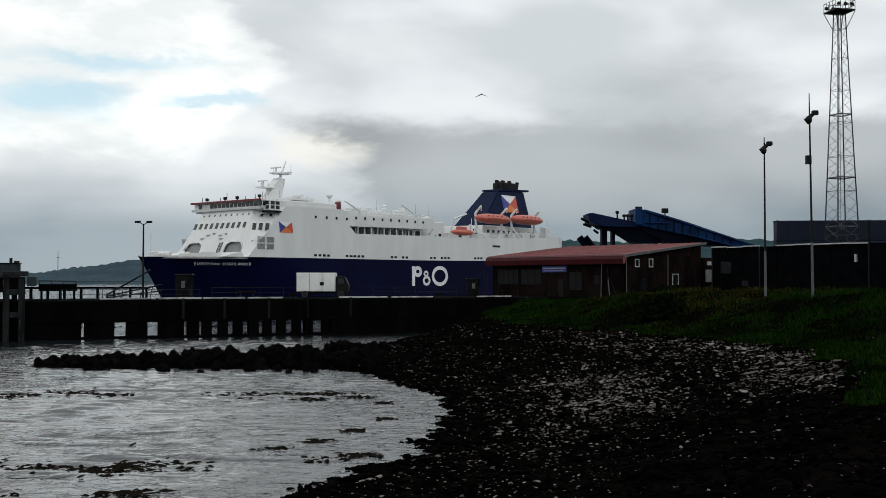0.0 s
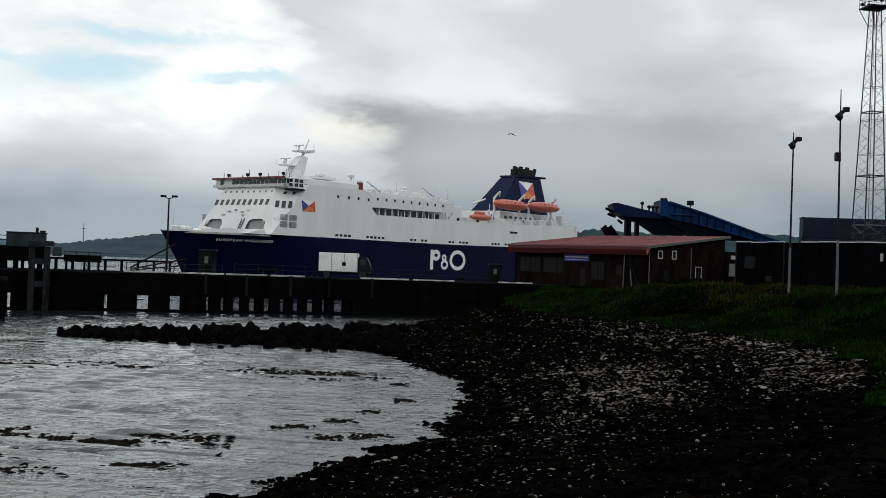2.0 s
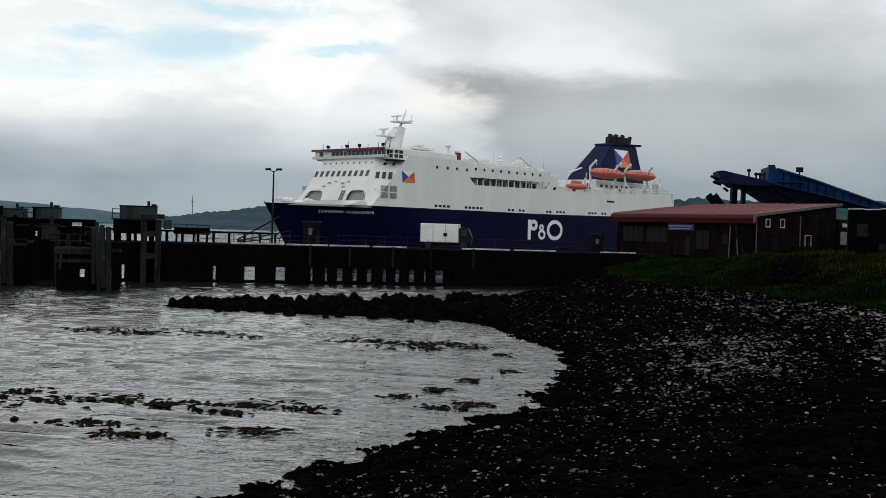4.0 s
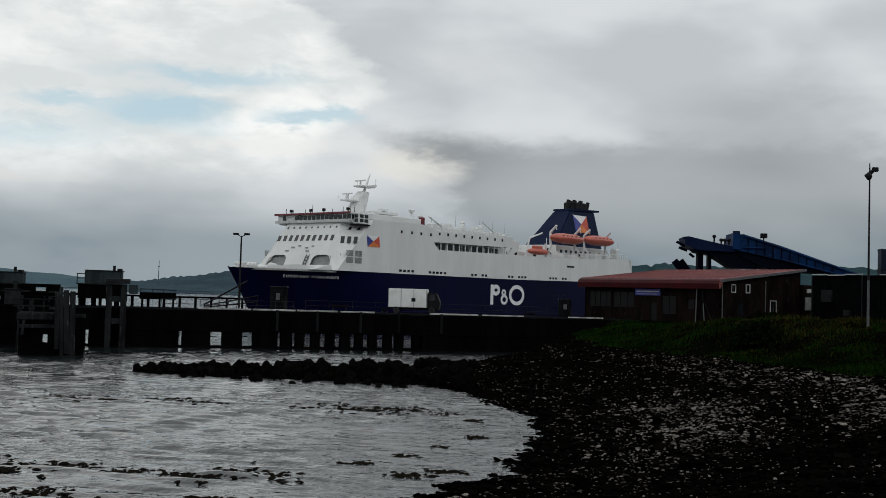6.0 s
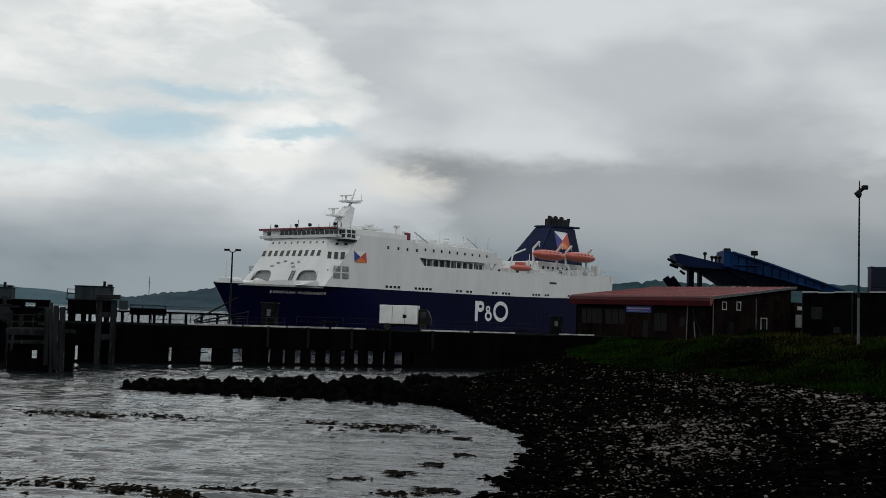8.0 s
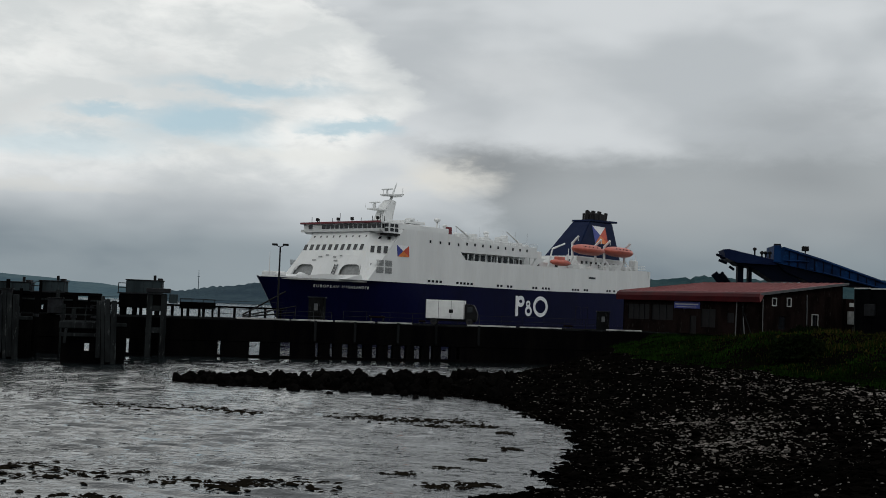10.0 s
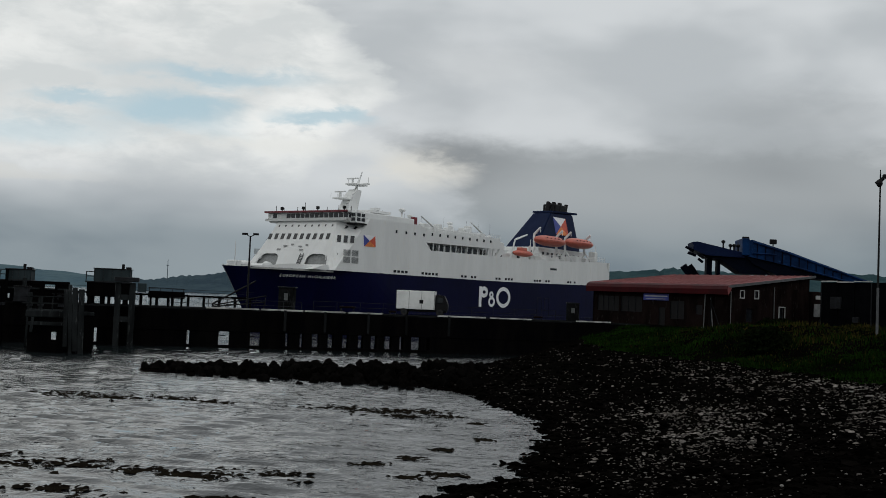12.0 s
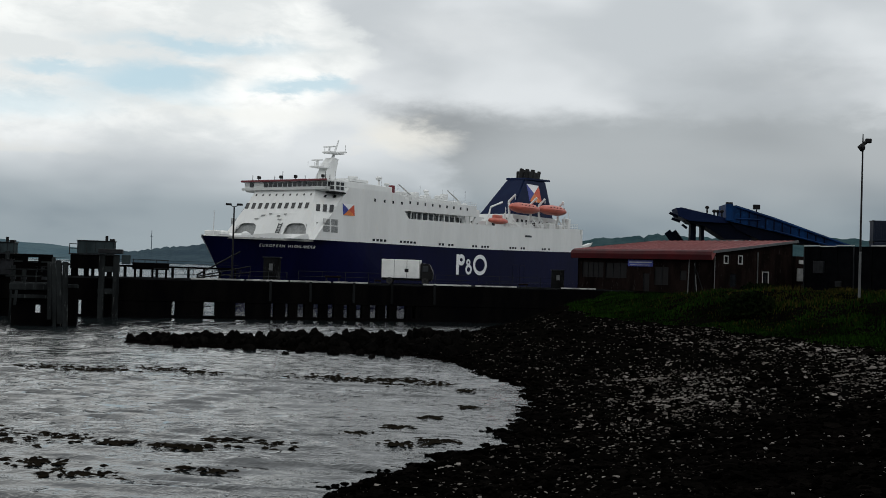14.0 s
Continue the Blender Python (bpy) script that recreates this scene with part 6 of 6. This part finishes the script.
def blades(name, label, mat, x, y, height, width):
    n = len(x)
    z = land(x, y)
    a = rng.random(n) * math.tau
    lean = rng.uniform(0.1, 0.6, n) * height
    la = rng.random(n) * math.tau
    dx, dy = np.cos(a) * width, np.sin(a) * width
    base = np.stack([x, y, z - 0.03], -1)
    o = np.zeros(n)
    p0 = base + np.stack([-dx, -dy, o], -1)
    p1 = base + np.stack([dx, dy, o], -1)
    mid = base + np.stack([np.cos(la) * lean * 0.35, np.sin(la) * lean * 0.35, height * 0.6], -1)
    p2, p3 = mid + np.stack([dx, dy, o], -1) * 0.8, mid - np.stack([dx, dy, o], -1) * 0.8
    tip = base + np.stack([np.cos(la) * lean, np.sin(la) * lean, height], -1)
    V = np.stack([p0, p1, p2, p3, tip], 1).reshape(-1, 3)
    k = 5 * np.arange(n)[:, None, None]
    F = (np.array([(0, 1, 2), (0, 2, 3), (3, 2, 4)])[None] + k).reshape(-1, 3)
    return soup(name, V, F, mat, label, "grass", "stuff")


def grass():
    n = 330000
    y = 30 + 95 * rng.random(n) ** 1.2
    x = y * rng.uniform(-0.02, 0.52, n)
    d = inland(x, y) / np.interp(y, (0, 80, 100, 118, 140), (1.0, 1.0, 0.75, 0.45, 0.3))
    edge = 17.2 + 0.9 * wavy(x, y, 0.6, 3)
    inside = (d > edge) & (rng.random(n) < 0.55 + 0.7 * np.clip(wavy(x, y, 0.7, 4.4) + 0.4, 0, 1)) & (d < 60) & (x < 33) & (y < 122)
    dry = np.clip(wavy(x, y, 0.22, 2.5) - 0.35, 0, 1) * 0.3 + 0.9 * np.exp(-((x - 21.5) / 6) ** 2 - ((y - 80) / 8) ** 2) + 0.5 * np.exp(-((x - 15) / 5) ** 2 - ((y - 92) / 6) ** 2)
    isdry = rng.random(n) < np.clip(dry, 0, 0.85)
    tuft = 0.45 + 1.1 * np.clip(wavy(x, y, 1.1, 1.1) + 0.2, 0, 1)
    h = rng.uniform(0.12, 0.38, n) * tuft
    g, k = inside & ~isdry, inside & isdry
    blades("grass", "rough green shore grass on the bank", GRASS, x[g], y[g], h[g], rng.uniform(0.02, 0.05, g.sum()))
    blades("dry_grass", "dry yellow grass and dock on the bank", DRYGRASS, x[k], y[k], h[k] * 1.0, rng.uniform(0.02, 0.04, k.sum()))


grass()


def bush(x, y, rx, ry, h, seed):
    z = float(land(x, y))
    b = thing("bush", "low dark dense bush on the grassy bank", "bush", pose(x, y, z))
    r = np.random.default_rng(seed)
    bm = bmesh.new()
    for k in range(7):
        q = r.random() * math.tau
        rod(bm, (0, 0, -0.1), (math.cos(q) * rx * 0.6, math.sin(q) * ry * 0.6, h * r.uniform(0.5, 0.85)), 0.05, 0.02, 5)
    part("stems", bm, BLACK, b)
    n = 2600
    u = r.standard_normal((n, 3))
    u /= np.linalg.norm(u, axis=1)[:, None]
    u[:, 2] = np.abs(u[:, 2])
    rad = r.uniform(0.55, 1.05, n) * (1 + 0.25 * wavy(u[:, 0] * 5, u[:, 1] * 5, 1.0, seed))
    c = u * rad[:, None] * np.array([rx, ry, h])
    d1, d2 = r.standard_normal((n, 3)) * 0.09, r.standard_normal((n, 3)) * 0.07
    V = np.stack([c - d1, c + d2, c + d1, c - d2], 1).reshape(-1, 3)
    F = np.arange(4 * n).reshape(-1, 4)
    soup("foliage", V, F, BUSHLEAF, "", "", "", b)


bush(15.7, 76.5, 2.1, 1.5, 1.5, 3)
bush(18.5, 86.5, 1.6, 1.3, 0.8, 4)


def kelp(x, y, L, W, seed):
    """A raft of floating weed: flat overlapping fronds with a few lifted tips."""
    r = random.Random(seed)
    bm = bmesh.new()
    for i in range(int(14 + L * 16)):
        px, py = r.gauss(0, L * 0.42), r.gauss(0, W * 0.8) + 0.2 * math.sin(i)
        l, w, a = r.uniform(0.10, 0.36), r.uniform(0.05, 0.15), r.uniform(0, 3.14)
        h = r.uniform(0.02, 0.055)
        c, s = math.cos(a), math.sin(a)
        v = [bm.verts.new((px + c * u * l - s * t * w, py + s * u * l + c * t * w, zz)) for u, t, zz in ((-1, 0, -0.02), (-0.3, -1, -0.02), (0.5, -0.8, 0.0), (1, 0, -0.02), (0.5, 0.9, -0.02), (-0.3, 1, 0.0))]
        m = bm.verts.new((px + r.uniform(-0.1, 0.1) * l, py, h))
        for k in range(6):
            bm.faces.new((v[k], v[(k + 1) % 6], m))
    return bm


def shore_plant(x, y):
    """A small yellowing plant among the stones at the top of the beach."""
    k = thing("shore_plant", "small yellow-green plant growing among the stones", "plant", pose(x, y, float(land(x, y)) - 0.01))
    r = random.Random(3)
    for i in range(26):
        a, h = r.uniform(0, math.tau), r.uniform(0.08, 0.26)
        bend = r.uniform(0.02, 0.10)
        c, n = Vector((math.cos(a), math.sin(a), 0)), Vector((-math.sin(a), math.cos(a), 0))
        bm = bmesh.new()
        rows = []
        for u in (0.0, 0.4, 0.75, 1.0):
            w = 0.011 * (1 - u) ** 0.5 + 0.001
            p = c * (0.015 + bend * u * u) + Vector((0, 0, h * u))
            rows.append((bm.verts.new(p - n * w), bm.verts.new(p + n * w + Vector((0, 0, 0.002)))))
        for p, q in zip(rows, rows[1:]):
            bm.faces.new((p[0], p[1], q[1], q[0]))
        part("leaf", bm, DRYGRASS, k)


shore_plant(1.95, 7.6)


def weed_rafts():
    rows = ((-27.5, 61.5, 3.0, 1.0), (-25.0, 60.5, 2.2, .8), (-21.5, 62.0, 2.5, .8), (-19, 61, 1.5, .6), (-11.5, 61.5, 2.5, .9), (-9.0, 60.8, 3.2, 1.1), (-6.8, 61.6, 2.4, .8), (-7.5, 58.6, 1.4, .5),
            (-5.0, 59.8, 1.2, .5), (-3.2, 57, .8, .4), (-21.0, 37.8, 2.4, .9), (-19.0, 36.9, 2.6, 1.0), (-16.8, 37.8, 2.0, .7), (-14.5, 37.2, 2.0, .5), (-12.5, 37.0, 1.6, .5), (-10.8, 37.8, 1.5, .6), (-11.5, 36.3, 1.2, .4),
            (-8.7, 37.6, 1.3, .7), (-6.5, 41.5, .8, .25), (-5.0, 43.5, .7, .25), (-4.0, 46.5, .7, .25), (-3.2, 40.0, .9, .3), (-4.6, 39.0, 1.0, .25), (-2.6, 50.5, .6, .3), (-15.5, 33.0, 2.2, .4), (-13.0, 31.5, 1.5, .3), (-9.5, 33.0, 1.4, .3))
    for i, (x, y, L, W) in enumerate(rows):
        k = tagged(part("kelp_raft", kelp(x, y, L, W, i), WEED), "dark raft of kelp floating in the shallows", "seaweed", "kelp rafts", "stuff")
        k.matrix_basis = pose(x, y, 0.03)
        RAFTS.append((k, x, y, i))


RAFTS = []
weed_rafts()


def wave_ridge(x, y, L, h, seed):
    """A low wavelet crest, one rigid ridge with ragged ends."""
    n, k = 60, 7
    u = np.linspace(-1, 1, n)
    yy = 0.35 * wavy(u * 3, u * 0 + seed, 1.0, seed) + 0.8 * u * u
    hh = h * np.clip(1 - u * u, 0, 1) * (0.75 + 0.4 * wavy(u * 9, u * 4, 1.0, seed))
    rows = []
    for s, q in zip((-1.0, -0.6, -0.25, 0.0, 0.12, 0.3, 0.6), (0, 0.25, 0.8, 1.0, 0.75, 0.3, 0)):
        rows.append(np.stack([u * L / 2, yy + s * 0.55, hh * q - 0.01 - (0.08 if q == 0 else 0)], -1))
    i = (np.arange(k - 1)[:, None] * n + np.arange(n - 1)[None]).ravel()
    w = soup("wavelet", np.concatenate(rows), np.stack([i, i + 1, i + 1 + n, i + n], 1), WATER, "low wavelet running in towards the shingle", "wave", "", smooth=True)
    w["group"] = "wavelets"
    w.matrix_basis = pose(x, y, 0.02, 0, 0, -10 + seed)
    return w


WAVES = [(wave_ridge(-13 + 4 * math.sin(i * 2.1), 36 + i * 3.4, 9 + 3 * math.sin(i * 1.7), 0.075 + 0.03 * math.sin(i), i), i) for i in range(9)]


def radio_mast(az, dist, z, h):
    x, y = dist * math.sin(radians(az)), dist * math.cos(radians(az))
    m = thing("radio_mast", "thin radio mast on the far wooded hill", "mast", pose(x, y, z))
    bm = bmesh.new()
    # the mast takes the hill's colour, haze included
    rod(bm, (0, 0, -8), (0, 0, h), 0.9, 0.5, 6)
    part("shaft", bm, HILLNEAR, m)
    bm = bmesh.new()
    rod(bm, (-2.5, 0, h * 0.7), (2.5, 0, h * 0.7), 0.6, n=6)
    part("crossarm", bm, HILLNEAR, m)


radio_mast(-19.8, 2280, 24, 42)


# ---- gull ----
def gull():
    g = thing("gull", "white and grey gull flying over the ship", "bird")
    bm = bmesh.new()
    shell(bm, (0, 0, 0), (0.26, 0.085, 0.085), 12, 8)
    shell(bm, (0.25, 0, 0.03), (0.07, 0.05, 0.05), 8, 6)
    prism(bm, [(-0.38, -0.07), (-0.38, 0.07), (-0.18, 0.03), (-0.18, -0.03)], 2, -0.01, 0.01)
    part("body", bm, GULLWHITE, g)
    wings = []
    for s in (1, -1):
        bm = bmesh.new()
        prism(bm, [(0.12, s * 0.03), (-0.10, s * 0.03), (-0.12, s * 0.3), (-0.16, s * 0.66), (-0.10, s * 0.66), (0.10, s * 0.34)], 2, -0.012, 0.012)
        wings.append(part("wing", bm, GULLGREY, g))
    return g, wings


GULL, WINGS = gull()


def motions():
    rows = [(0.0, -17.52, 250.26, 231.07), (1.5, -18.27, 248.95, 232.27), (3.0, -18.95, 247.75, 233.36), (5.3, -20.18, 246.35, 234.85), (7.0, -21.55, 245.2, 236.13), (9.5, -23.3, 242.6, 238.08),
            (11.5, -24.86, 241.6, 239.48), (13.0, -26.1, 240.95, 240.53), (14.0, -27.05, 240.43, 241.26)]
    walk(ferry, [(t, pose(x, y, 0, 0, 0, a)) for t, x, y, a in rows])
    # the sea's skin drifts slowly in towards the beach
    walk(SEA, [(t, pose(0.25 * t, -0.35 * t, 0.02 * math.sin(t * 1.3))) for t in (0.0, 2.0, 4.0, 6.0, 8.0, 10.0, 12.0, 14.0)])
    for w, i in WAVES:
        m = w.matrix_basis.copy()
        walk(w, [(t, Matrix.Translation((0.3 * t, -0.38 * t, 0.05 * math.sin(t * 0.9 + i) - 0.02)) @ m) for t in (0.0, 2.0, 4.0, 6.0, 8.0, 10.0, 12.0, 14.0)])
    for k, x, y, i in RAFTS:
        walk(k, [(t, pose(x + 0.12 * math.sin(t * 0.8 + i), y - 0.15 * math.sin(t * 0.6 + i), 0.03 + 0.02 * math.sin(t * 1.7 + i), 0, 0, 2 * math.sin(t * 0.7 + i))) for t in (0.0, 2.0, 4.0, 6.0, 8.0, 10.0, 12.0, 14.0)])
    # gull: circles over the bay, then glides down behind the shed
    path = [(0.0, 3.6, 100.0, 24.0, 60), (0.5, 4.5, 100.0, 23.3, 70), (1.0, 5.3, 101.0, 22.3, 60), (1.2, 6.7, 102.0, 22.1, 80), (1.8, 5.5, 108.0, 20.5, 130), (2.6, 0.3, 115.0, 17.9, 140),
            (3.0, -0.5, 119.0, 14.2, 110), (4.0, 6.0, 137.0, 15.5, 70), (5.2, 18.0, 161.0, 8.5, 60), (6.0, 21.0, 166.0, 6.5, 50), (14.0, 21.6, 167.0, 5.5, 40)]
    walk(GULL, [(t, pose(x, y, z, 0, -8, a)) for t, x, y, z, a in path])
    flap = [0.0, 0.2, 0.4, 0.6, 0.8, 1.0, 1.2, 1.4, 1.6, 1.8, 2.0, 2.2, 2.4, 14.0]
    for s, w in zip((1, -1), WINGS):
        walk(w, [(t, pose(0, 0, 0, s * (35 if k % 2 else -20))) for k, t in enumerate(flap)])


motions()
